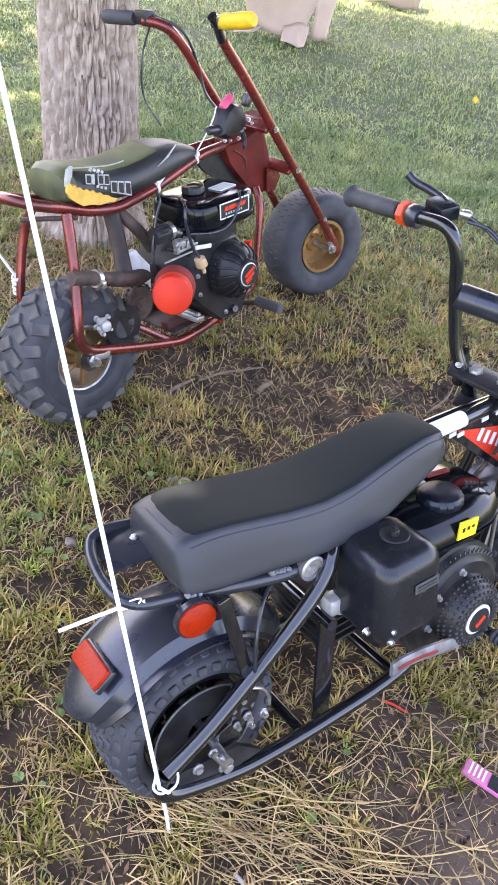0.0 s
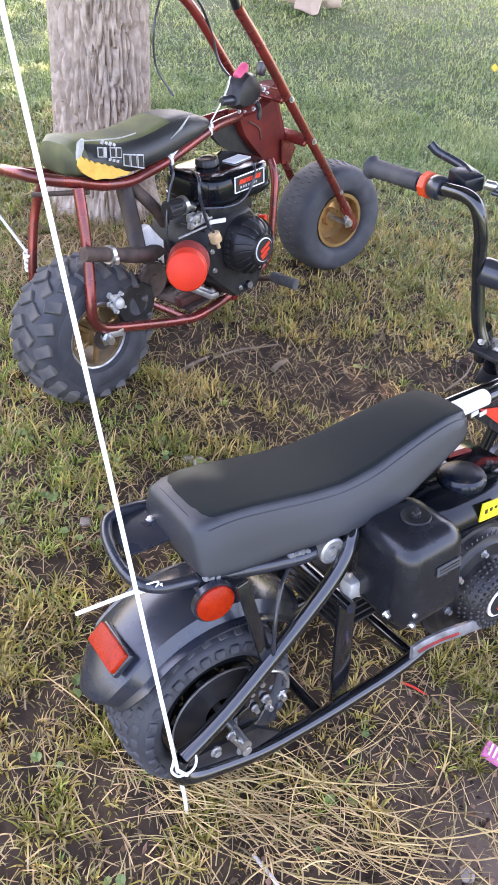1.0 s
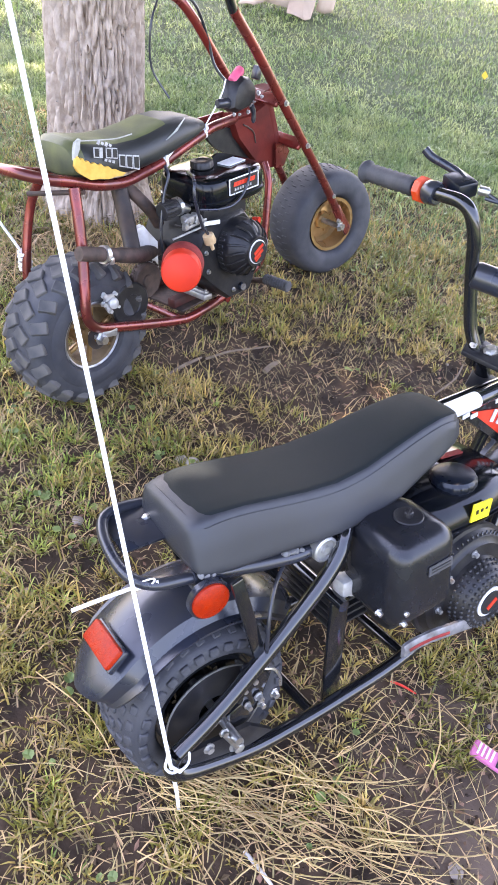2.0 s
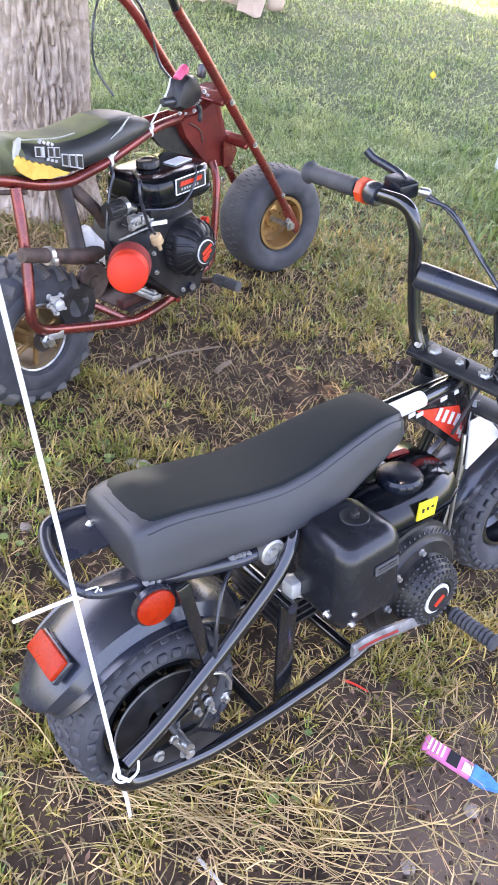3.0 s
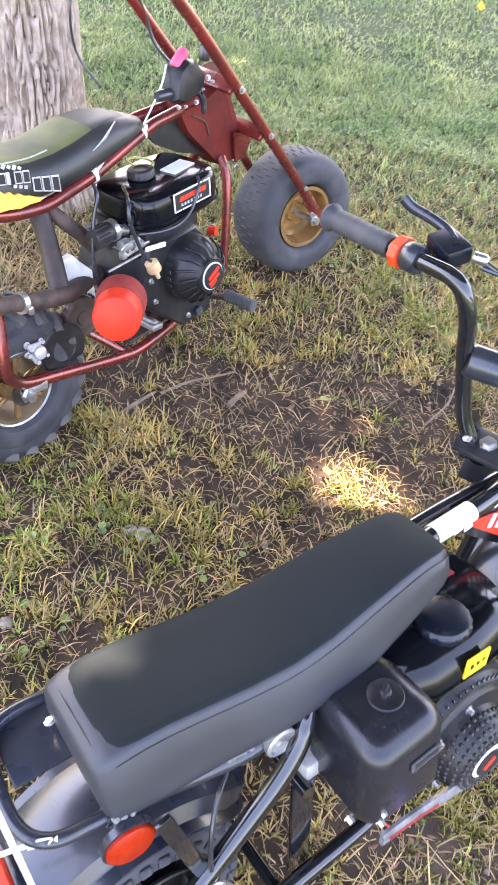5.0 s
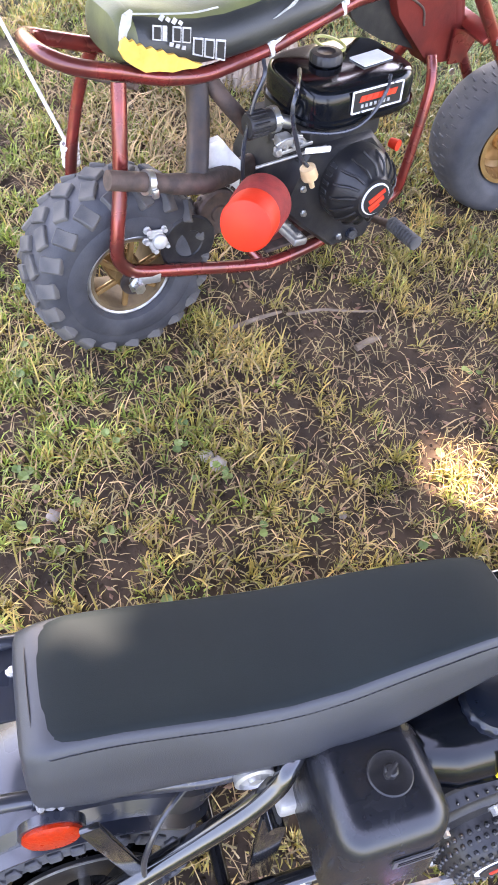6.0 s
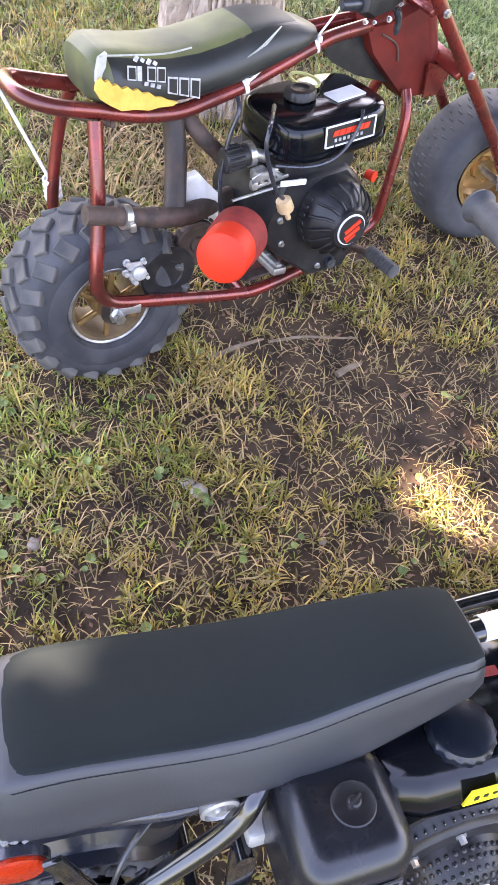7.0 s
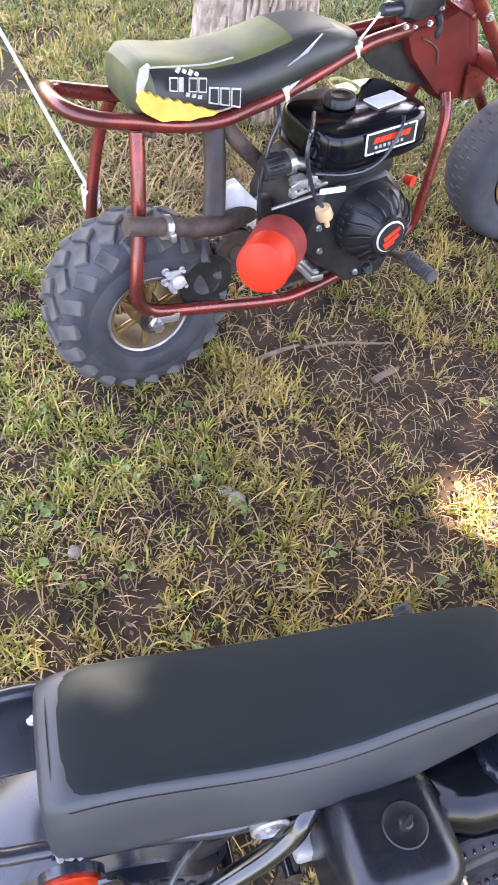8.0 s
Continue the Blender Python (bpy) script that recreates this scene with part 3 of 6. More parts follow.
loft(b, [[V(.518 + math.cos(q) * rr * (1 + wv * math.cos(18 * q)), .096 + math.sin(q) * rr * (1 + wv * math.cos(18 * q)), .430 + h) for q in (2 * math.pi * i / 72 for i in range(72))] for h, rr, wv in ((-.004, .039, .01), (.0, .041, .025), (.010, .041, .025), (.012, .039, .0), (.016, .037, .0), (.019, .030, .0), (.0205, .018, .0), (.021, .003, .0))])
part("fuel_cap", b, NAVY, ob, "dark plastic fuel cap")
b = nm()
box(b, V(.525, .1585, .400), (.047, .003, .036), .0, tilt(0, 6, 0))
part("warning_label", b, YELLOW_LABEL, ob, "yellow warning label")
for k in range(3):
    b = nm()
    box(b, V(.513 + k * .012, .1605, .402), (.005, .002, .008 - k * .002), 0)
    part("label_mark", b, DARK_LABEL, ob)
b = nm()
box(b, V(.575, .035, .4335), (.06, .012, .003), 0, tilt(0, 8, 0))
part("tank_graphic", b, RED_FILTER_DARK, ob)

# recoil starter cover with its studded face
b = nm()
C = V(.515, 0, .237)
turned(b, [(.10, .118), (.138, .118), (.140, .121), (.148, .121), (.150, .114), (.164, .106), (.166, .098), (.171, .094), (.173, .071), (.18, .069), (.204, .063), (.214, .053), (.217, .036), (.212, .034), (.212, 0)], C, V(0, 1, 0), 44)
ob = part("recoil_cover", b, ENGINE_BLACK, BLK, "black recoil starter cover with a studded face")
b = nm()
for ring, (rad, al, cnt) in enumerate(((.0685, .184, 38), (.0655, .194, 38), (.0615, .205, 34), (.054, .213, 30), (.045, .2155, 26))):
    for k in range(cnt):
        a = 2 * math.pi * (k + .5 * (ring % 2)) / cnt
        box(b, C + V(math.cos(a) * rad, al, math.sin(a) * rad), (.006, .006, .006), .0015, Matrix.Rotation(-a, 3, "Y"), 1, 1)
part("cover_studs", b, STUD, ob)
t = nm()
box(t, (.108, -.161, 0), (.014, .004, .003), .0015, None, 1, 1)
rib = None
for k in range(22):
    m_ = Matrix.Translation(C) @ Matrix.Rotation(-radians(40 + k * 6.5), 4, "Y")
    if rib is None:
        rib = part("cooling_rib", t, BLACK_PAINT, ob)
        rib.matrix_basis = m_
    else:
        again("cooling_rib", rib, ob, m_)
b = nm()
turned(b, [(0, 0), (0, .031), (.003, .031), (.004, .028), (.004, 0)], C + V(0, .213, 0), V(0, 1, 0), 30)
em = part("emblem", b, WHITE_LABEL, ob, "round emblem with a white rim")
for a in (95, 140, 185, 230):
    bolt(ob, C + V(math.cos(radians(a)) * .084, .172, math.sin(radians(a)) * .084), (0, -1, 0), .0050, .009, DULL_METAL)
b = nm()
turned(b, [(0, 0), (0, .025), (.0025, .025), (.0025, 0)], C + V(0, .2165, 0), V(0, 1, 0), 30)
part("emblem_field", b, DARK_LABEL, em)
b = nm()
box(b, C + V(.002, .2192, -.003), (.026, .0025, .009), 0, tilt(0, -35, 0))
part("emblem_bar", b, RED_LABEL, em)
b = nm()
gs = smooth([V(.318, .203, .222), V(.340, .206, .228), V(.38, .207, .224), V(.42, .208, .215), V(.50, .21, .198)], 4)
loft(b, [[p + V(0, dv, dw) for dv, dw in ((0, .012), (.003, .006), (.003, -.010), (0, -.016), (-.005, -.016), (-.005, .012))] for p in gs])
ob = part("engine_guard", b, ALLOY_DARK, BLK, "silver engine side guard")
b = nm()
tube(b, [p + V(0, .0025, -.002) for p in gs[2:-4]], .0034, 6, False)
part("guard_stripe", b, RED_FILTER_DARK, ob)
b = nm()
turned(b, [(0, 0), (0, .020), (.01, .023), (.024, .023), (.026, .019), (.022, .017), (.022, .008), (.027, .007), (.027, 0)], V(.228, .075, .415), V(0, 1, 0), 26)
part("carburettor_bowl", b, DULL_METAL, BLK, "dull silver carburettor")
b = nm()
box(b, V(.30, .07, .285), (.05, .04, .03), .006, tilt(0, 30, 0))
box(b, V(.275, .095, .315), (.03, .03, .035), .006)
part("carburettor_body", b, ALLOY, BLK)
for s in (1, -1):
    b = nm()
    rod(b, V(.607, .10 * s, .128), V(.607, .2 * s, .128), .009)
    part("peg_bracket", b, BLACK_PAINT, BLK)
    b = nm()
    prof = [(0, 0), (0, .013)]
    for k in range(9):
        prof += [(.006 + k * .010, .0165), (.011 + k * .010, .0135)]
    prof += [(.098, .018), (.104, .016), (.104, 0)]
    turned(b, prof, V(.607, .19 * s, .128), V(0, s, 0), 18)
    part("foot_peg", b, RUBBER, BLK, "ribbed black rubber foot peg")
frame_tube("side_stand", [(.30, -.12, .07), (.30, -.2, .03), (.29, -.25, -.058)], .009, BLACK_PAINT, BLK)

b = nm()
tube(b, [V(.735, .065, .43), V(.732, .07, .38), V(.729, .07, .27), V(.727, .07, .175)], .004, 8)
part("bright_rod", b, STEEL, BLK, "thin bright upright rod by the down tube")

# front end, turned to the left
def plank(bm, a, b, width, thick, up):
    a, b = Vector(a), Vector(b)
    x = (b - a).normalized()
    y = Vector(up).cross(x).normalized()
    m = Matrix((x, y, x.cross(y))).transposed()
    return box(bm, (a + b) / 2, ((b - a).length, width, thick), .004, m)


UP = V(-.16, .12, .97)
fork = part("front_fork", plank(nm(), V(.707, -.070, .584), V(.803, .096, .519), .062, .012, UP), ENGINE_BLACK, BLK, "black fork clamp with zinc bolts")
for p, r in ((V(.728, -.026, .578), .010), (V(.752, .017, .561), .006), (V(.780, .059, .543), .010)):
    bolt(fork, p, UP, r, .010)
part("lower_clamp", plank(nm(), V(.745, -.08, .50), V(.84, .085, .44), .055, .012, UP), ENGINE_BLACK, fork)
b = nm()
rod(b, V(.758, .01, .552), V(.80, .01, .44), .022, 20)
part("head_tube", b, BLACK_PAINT, fork)
AXLE = V(.928, .028, .162)
for s, (u0, v0) in ((1, (.795, .082)), (-1, (.728, -.068))):
    e = AXLE + V(-.008 * s, .105 * s, 0)
    b = nm()
    tube(b, [V(u0, v0, .575 - .03 * s), (V(u0, v0, .57) + e) / 2, e], .016, 14)
    part("fork_leg", b, BLACK_PAINT, fork)
LEFT = [(.722, -.062, .545), (.712, -.050, .58), (.70, -.060, .632), (.686, -.062, .735), (.672, -.055, .80), (.662, -.060, .840), (.657, -.080, .858), (.656, -.12, .862), (.657, -.172, .863), (.658, -.33, .872)]
RIGHT = [(.81, .078, .52), (.805, .072, .56), (.80, .056, .66), (.795, .058, .74), (.79, .075, .79), (.78, .12, .815), (.77, .19, .82), (.755, .27, .815)]
for pts, long in ((LEFT, 1.36), (RIGHT, 1.0)):
    b = nm()
    tube(b, [V(*p) for p in pts], .0125, 14)
    part("handlebar", b, BLACK_PAINT, fork)
    prof = [(0, 0), (0, .015)]
    for k in range(7):
        prof += [(.006 + k * .0125, .0178), (.011 + k * .0125, .0155)]
    prof += [(.092, .018), (.097, .022), (.101, .020), (.103, 0)]
    g0 = V(*pts[-2])
    b = nm()
    turned(b, [(a * long, r_) for a, r_ in prof], g0 + (V(*pts[-1]) - g0) * .12, V(*pts[-1]) - g0, 20)
    part("grip", b, RUBBER, fork, "black rubber grip")
bolt(fork, V(.702, -.046, .592), V(-.9, .2, .3), .005, .010, DULL_METAL)
bolt(fork, V(.788, .07, .59), V(-.9, .2, .3), .005, .010, DULL_METAL)
b = nm()
p0, p1 = V(.688, -.060, .730), V(.798, .050, .678)
turned(b, [(0, 0), (0, .021), (.006, .025), ((p1 - p0).length - .006, .025), ((p1 - p0).length, .018), ((p1 - p0).length, 0)], p0, p1 - p0, 20)
part("crossbar_pad", b, BLACK_PLASTIC, fork, "black padded crossbar")
q = (V(*LEFT[-1]) - V(*LEFT[-3])).normalized()
b = nm()
turned(b, [(-.014, 0), (-.014, .018), (-.01, .021), (.010, .021), (.014, .018), (.014, 0)], V(.657, -.148, .862), q, 20)
part("switch_housing", b, BLACK_PLASTIC, fork)
b = nm()
turned(b, [(-.009, 0), (-.009, .020), (-.007, .0235), (.007, .0235), (.009, .020), (.009, 0)], V(.657, -.172, .863), q, 8)
part("kill_switch", b, SWITCH, fork, "orange kill switch")
b = nm()
plank(b, V(.690, -.096, .868), V(.702, -.148, .880), .040, .028, UP)
part("lever_perch", b, NAVY, fork)
b = nm()
tube(b, [V(.702, -.118, .882), V(.712, -.145, .890), V(.708, -.172, .900), V(.694, -.192, .912), V(.686, -.204, .925)], .0078, 10, True, 5)
part("brake_lever", b, BLACK_PLASTIC, fork, "black brake lever")
b = nm()
turned(b, [(0, 0), (0, .008), (.016, .008), (.02, .005), (.02, 0)], V(.705, -.085, .870), V(.3, .7, -.1), 10)
part("cable_adjuster", b, STEEL, fork)
for k in (0, 1):
    b = nm()
    tube(b, [V(.708, -.072, .868 - .01 * k), V(.726, -.035 + .01 * k, .842), V(.752, .008 + .012 * k, .788 - .015 * k), V(.79, .075, .68), V(.79, .085, .60), V(.775, .05, .50), V(.745, .03, .41)], .0035, 8)
    part("control_cable", b, BLACK_PLASTIC, fork)
STEER = Matrix.Translation(AXLE) @ Matrix.Rotation(radians(-5), 4, "Z")
front = wheel(BLK, "front_wheel", None, .153, .075, .080, BLACK_PAINT, RUBBER, 29, KNOB4, (.015, .018), STEER, 0, .62, None, .022, .0050)
fb = part("front_fender", fender(nm(), (0, 0, 0), .212, .080, 30, 168, .010), BLACK_PLASTIC, fork, "satin black plastic front fender")
fb.matrix_basis = STEER
b = nm()
rod(b, AXLE + V(.03, .12, 0), AXLE - V(.03, .12, 0), .008)
part("front_axle", b, STEEL, fork)
b = nm()
pl = [V(.755, .07, .342), V(.855, .075, .396), V(.835, .073, .408), V(.812, .073, .432), V(.772, .07, .457), V(.748, .068, .455)]
loft(b, [pl, [p + Vector((0, .004, 0)) for p in pl]])
part("number_panel", b, WHITE_LABEL, fork, "plain white side panel")


# ---- the red minibike, beside the tree ----
RED = thing("minibike", pose(-0.434, 1.648, 0, -10, 0, 60), "red minibike with gold wheels and a torn black seat", "minibike", "two minibikes")
frame_tube("seat_rail", [(.64, .022, .568), (.60, .026, .567), (.545, .032, .566), (.50, .038, .560), (.39, .054, .541), (.325, .062, .529), (.255, .060, .516), (.19, .058, .508), (.11, .063, .522), (.03, .070, .550), (-.03, .073, .570), (-.066, .062, .584), (-.083, .030, .590), (-.083, -.035, .586), (-.066, -.065, .577), (-.03, -.073, .562),
                         (.06, -.072, .535), (.19, -.068, .510), (.325, -.065, .525), (.47, -.05, .552), (.545, -.035, .563), (.60, -.026, .567), (.64, -.022, .568)], .0135, RED_PAINT, RED, "candy red seat frame bent into a rear loop")
for s in (1, -1):
    top = [(.024, .082, .540), (.008, .104, .47), (-.010, .122, .38), (-.030, .138, .31), (-.038, .142, .262)] if s > 0 else [(.045, .076, .530), (.030, .11, .47), (.009, .12, .40), (-.012, .12, .32), (-.022, .12, .25)]
    frame_tube("lower_rail", [(u, v * s, w) for u, v, w in top + ([(-.024, .142, .228), (.012, .140, .206)] if s > 0 else [(-.010, .12, .203), (.025, .12, .186)]) + [(.131, .13, .162), (.265, .124, .118), (.33, .120, .104), (.44, .105, .10), (.56, .08, .10), (.63, .06, .115)]], .0135 if s > 0 else .012, RED_PAINT, RED, "candy red rear leg and lower rail")
    frame_tube("down_tube", [(.752, .04 * s, .425), (.745, .058 * s, .395), (.735, .07 * s, .346), (.70, .08 * s, .19), (.685, .077 * s, .14), (.63, .07 * s, .11)], .0115, RED_PAINT, RED)
for u, w in ((.30, .105), (.50, .095)):
    b = nm()
    rod(b, V(u, .112, w), V(u, -.112, w), .011)
    part("cross_tube", b, RED_PAINT, RED)
# the plate's dark brown holds the shade under the engine
b = nm()
box(b, V(.40, .0, .122), (.17, .21, .008), .002)
part("engine_plate", b, RUST_AND_SHADE, RED, "brown engine plate, darkened for the shade under the engine")
# bearers painted darker than the frame for the shade they stand in
for v_ in (-.07, .07):
    b = nm()
    box(b, V(.40, v_, .140), (.19, .030, .026), .004)
    part("engine_bearer", b, RED_SHADED, RED, "red engine bearer, darkened for the shade under the engine")
b = nm()
rod(b, V(.06, .07, .52), V(.0, -.075, .50), .006)
part("seat_stay", b, RUST_AND_SHADE, RED)
b = nm()
rod(b, V(.63, 0, .562), V(.78, 0, .56), .021, 18)
part("backbone", b, RED_DULL, RED)
b = nm()
turned(b, [(0, 0), (0, .030), (.004, .034), (.012, .034), (.016, .031), (.19, .031), (.194, .034), (.206, .034), (.21, .03), (.21, 0)], V(.775, 0, .622), V(.30, 0, -.95), 22)
part("head_tube", b, RED_DULL, RED, "faded dull red head tube")
# faded red gusset between the frame and the head, dark plate below the rail
b = nm()
g = [(.628, .566), (.70, .566), (.785, .59), (.825, .52), (.848, .43), (.83, .395), (.755, .402), (.70, .46), (.65, .515)]
loft(b, [[V(.74 + (u - .74) * .97, .030, .49 + (w - .49) * .97) for u, w in g], [V(u, .026, w) for u, w in g], [V(u, -.026, w) for u, w in g], [V(.74 + (u - .74) * .97, -.030, .49 + (w - .49) * .97) for u, w in g]])
part("head_gusset", b, RED_DULL, RED, "faded dull red head gusset")
b = nm()
tube(b, [V(.668, .032, .548), V(.69, .033, .536), V(.712, .033, .518), V(.72, .033, .488)], .0022, 6)
part("gusset_wire", b, RUST_AND_SHADE, RED)
b = nm()
g = [(.540, .552), (.62, .556), (.668, .556), (.70, .50), (.745, .425), (.634, .466), (.575, .50), (.550, .525)]
loft(b, [[V(u, .006, w) for u, w in g], [V(u, -.006, w) for u, w in g]])
part("web_plate", b, ENGINE_BLACK, RED, "black web plate")
b = nm()
g = [(.80, .473), (.846, .461), (.864, .437), (.838, .398), (.80, .400)]
loft(b, [[V(u, .046, w) for u, w in g], [V(u, .040, w) for u, w in g]])
part("steering_stop", b, RED_PAINT, RED, "brighter red steering stop")

# seat: worn cover, olive top towards the rear, torn corner
RS = [(.035, .05, .555, .600, 0), (.042, .07, .55, .622, 0), (.06, .08, .547, .632, 0), (.09, .084, .542, .628, 0), (.13, .086, .535, .618, 0), (.18, .087, .528, .610, 0), (.235, .087, .526, .608, 0), (.29, .085, .53, .613, 0), (.345, .082, .538, .622, 0), (.40, .078, .55, .622, 0), (.45, .07, .56, .612, 0), (.49, .055, .572, .597, 0), (.505, .03, .58, .590, 0)]
part("seat_cushion", cushion(nm(), RS), OLD_VINYL, RED, "scuffed black vinyl seat")
part("seat_top", cushion(nm(), [(u, hw * .84, hi - .03, hi + .0018, -.006) for u, hw, lo, hi, m_ in RS[1:9]], 28, .5), OLD_TOP, RED, "olive seat top")
part("seat_top", cushion(nm(), [(u, hw * .84, hi - .03, hi + .0016, -.006) for u, hw, lo, hi, m_ in RS[8:-2]], 28, .5), OLD_DARK, RED, "worn dark seat front")
part("seat_end", cushion(nm(), [(u - .003, hw + .0025, lo + .004, hi + .0026, 0) for u, hw, lo, hi, m_ in RS[:3]] + [(.066, .0835, .55, .6335, 0)], 28), OLD_TOP, RED, "olive seat end")
b = nm()
g = [(.034, .604), (.041, .609), (.047, .600), (.054, .602), (.060, .592), (.068, .593), (.075, .584), (.086, .585), (.094, .577), (.104, .578), (.112, .569), (.124, .568), (.134, .559), (.146, .556), (.160, .547), (.176, .541), (.165, .537), (.14, .540), (.12, .539), (.095, .546), (.07, .549), (.05, .563), (.036, .575), (.029, .59)]
loft(b, [[V(u, .083, w) for u, w in g], [V(u, .0905, w) for u, w in g]])
part("torn_foam", b, YELLOW_FOAM, RED, "yellow foam showing through a torn cover")
b = nm()
g = [(.044, .636), (.058, .642), (.053, .622), (.046, .612), (.040, .596), (.034, .60), (.037, .616)]
loft(b, [[V(u, .076, w) for u, w in g], [V(u, .0865, w) for u, w in g]])
part("cover_flap", b, PALE_TEAR, RED, "peeling grey edge of the cover")
b = nm()
g = [(.32, .585), (.352, .60), (.39, .625), (.36, .60)]
loft(b, [[V(u, .080, w) for u, w in g], [V(u, .0835, w) for u, w in g]])
part("cover_tear", b, PALE_TEAR, RED, "pale tear in the seat cover")
b = nm()
tube(b, [V(.045, .0845, .640), V(.09, .0835, .632), V(.16, .084, .622), V(.21, .083, .622)], .0016, 6)
part("seam_tear", b, PALE_TEAR, RED)
# block mark on the seat side, drawn as plain outlined shapes
def mark(a, b_, rise, k, n, thin):
    """One outlined block of the mark between the lower left and right corners a and b_."""
    f0, f1 = (k + .06) / n, (k + (.5 if thin else .94)) / n
    p = [(a[0] + (b_[0] - a[0]) * f, a[1] + (b_[1] - a[1]) * f) for f in (f0, f1)]
    h = [rise[0] + (rise[1] - rise[0]) * f for f in (f0, f1)]
    quad = [(p[0][0], p[0][1]), (p[1][0], p[1][1]), (p[1][0] + .002, p[1][1] + h[1]), (p[0][0] + .002, p[0][1] + h[0])]
    b = nm()
    loft(b, [[V(u, .0875, w) for u, w in quad], [V(u, .0893, w) for u, w in quad]])
    o = part("mark_block", b, MARK_GREY, RED)
    if not thin:
        c = (sum(q[0] for q in quad) / 4, sum(q[1] for q in quad) / 4)
        for s0, s1, dw in ((.74, .80, 0), ):
            inner = [(c[0] + (u - c[0]) * s0, c[1] + (w - c[1]) * s1 + dw * h[0]) for u, w in quad]
            b = nm()
            loft(b, [[V(u, .0885, w) for u, w in inner], [V(u, .0903, w) for u, w in inner]])
            part("mark_field", b, DARK_LABEL, o)


for k in range(4):
    mark((.086, .596), (.156, .578), (.022, .024), k, 4, k == 1)
for k in range(3):
    mark((.157, .560), (.221, .537), (.027, .034), k, 3, False)
for k in range(3):
    b = nm()
    box(b, V(.120 + k * .011, .0888, .583 - k * .0045), (.007, .002, .006), 0, tilt(0, 19, 0))
    part("mark_dash", b, MARK_GREY, RED)
for k in range(4):
    b = nm()
    box(b, V(.106 + k * .011, .0868, .625 - k * .0045), (.007, .002, .009 - .003 * (k % 2)), 0, tilt(0, 38, 0))
    part("mark_script", b, MARK_GREY, RED)

KNOB5 = [(-.060, 0, 28), (-.021, .5, -34), (.021, .1, 34), (.060, .6, -28)]
wheel(RED, "rear_wheel", V(-.006, .050, .180), .184, .072, .082, GOLD, RUBBER, 19, KNOB5, (.042, .030), None, 6, .62, RUBBER_DUSTY, .017)
b = nm()
turned(b, [(0, .012), (0, .030), (.004, .030), (.004, .012)], V(-.004, .124, .180), V(0, 1, 0), 36, True)
part("brake_disc", b, DARK_STEEL, RED)
b = nm()
turned(b, [(0, 0), (0, .058), (.004, .060), (.008, .056), (.009, .03), (.006, .028), (.006, 0)], V(.118, .118, .224), V(0, 1, 0), 40)
part("brake_bracket", b, ENGINE_BLACK, RED)
b = nm()
turned(b, [(0, 0), (0, .019), (.006, .020), (.014, .018), (.018, .012), (.018, 0)], V(.072, .112, .240), V(0, 1, .15), 24)
box(b, V(.066, .108, .256), (.040, .018, .022), .006, tilt(0, 20, 0))
box(b, V(.056, .110, .232), (.020, .016, .026), .005, tilt(0, -15, 0))
for u, w, r in ((.044, .276, .008), (.088, .268, .006), (.038, .248, .007), (.060, .216, .007), (.092, .222, .006)):
    turned(b, [(0, 0), (0, r * 1.3), (.004, r * 1.3), (.005, r), (.014, r * .9), (.014, 0)], V(u, .110, w), V(0, 1, 0), 8)
rod(b, V(.044, .116, .274), V(.088, .116, .266), .004)
b.transform(Matrix.Translation(V(-.018, .016, .015)) @ Matrix.Translation(V(.066, .112, .244)) @ Matrix.Scale(.78, 4) @ Matrix.Translation(-V(.066, .112, .244)))
part("brake_caliper", b, ALLOY, RED, "bright alloy brake caliper")
b = nm()
rod(b, V(-.008, .162, .186), V(-.008, -.15, .182), .008)
part("axle", b, STEEL, RED)
bolt(RED, V(-.008, .146, .186), (0, -1, 0), .012, .018)
b = nm()
box(b, V(.018, .146, .192), (.05, .012, .022), .004, tilt(0, 12, 0))
part("axle_adjuster", b, DULL_METAL, RED)

# exhaust and the post under the seat
b = nm()
tube(b, [V(.192, .035, .485), V(.175, .07, .43), V(.140, .126, .365), V(.134, .134, .352)], .021, 14)
part("seat_post", b, DARK_STEEL, RED, "dark rusty post under the seat")
b = nm()
tube(b, [V(-.044, .158, .424), V(.01, .158, .406), V(.08, .154, .380), V(.142, .140, .356), V(.22, .09, .325), V(.31, .04, .30)], .019, 14, True, 5, [.017, .017, .019, .02, .02, .02])
ob = part("exhaust_pipe", b, RUST_AND_SHADE, RED, "rusty brown exhaust pipe")
b = nm()
turned(b, [(-.006, .0165), (-.006, .022), (.006, .022), (.006, .0165)], V(.028, .157, .399), V(1, -.03, -.33), 24, True)
box(b, V(.032, .177, .388), (.012, .012, .018), .003)
part("hose_clamp", b, STEEL, ob, "shiny hose clamp")
b = nm()
tube(b, [V(.215, .03, .49), V(.235, .06, .455), V(.272, .06, .41), V(.30, .05, .37)], .016, 12)
part("inlet_pipe", b, RUST_AND_SHADE, RED)

b = nm()
D0 = V(.196, .085, .258)
turned(b, [(0, 0), (0, .046), (.004, .048), (.020, .048), (.024, .044), (.022, .018), (.026, .016), (.026, 0)], D0, V(0, 1, 0), 30)
drum = part("clutch_drum", b, RUST_AND_SHADE, RED, "dark brown clutch drum")
t = nm()
box(t, (0, 0, 0), (.009, .007, .006), .0015, None, 1, 1)
link = None
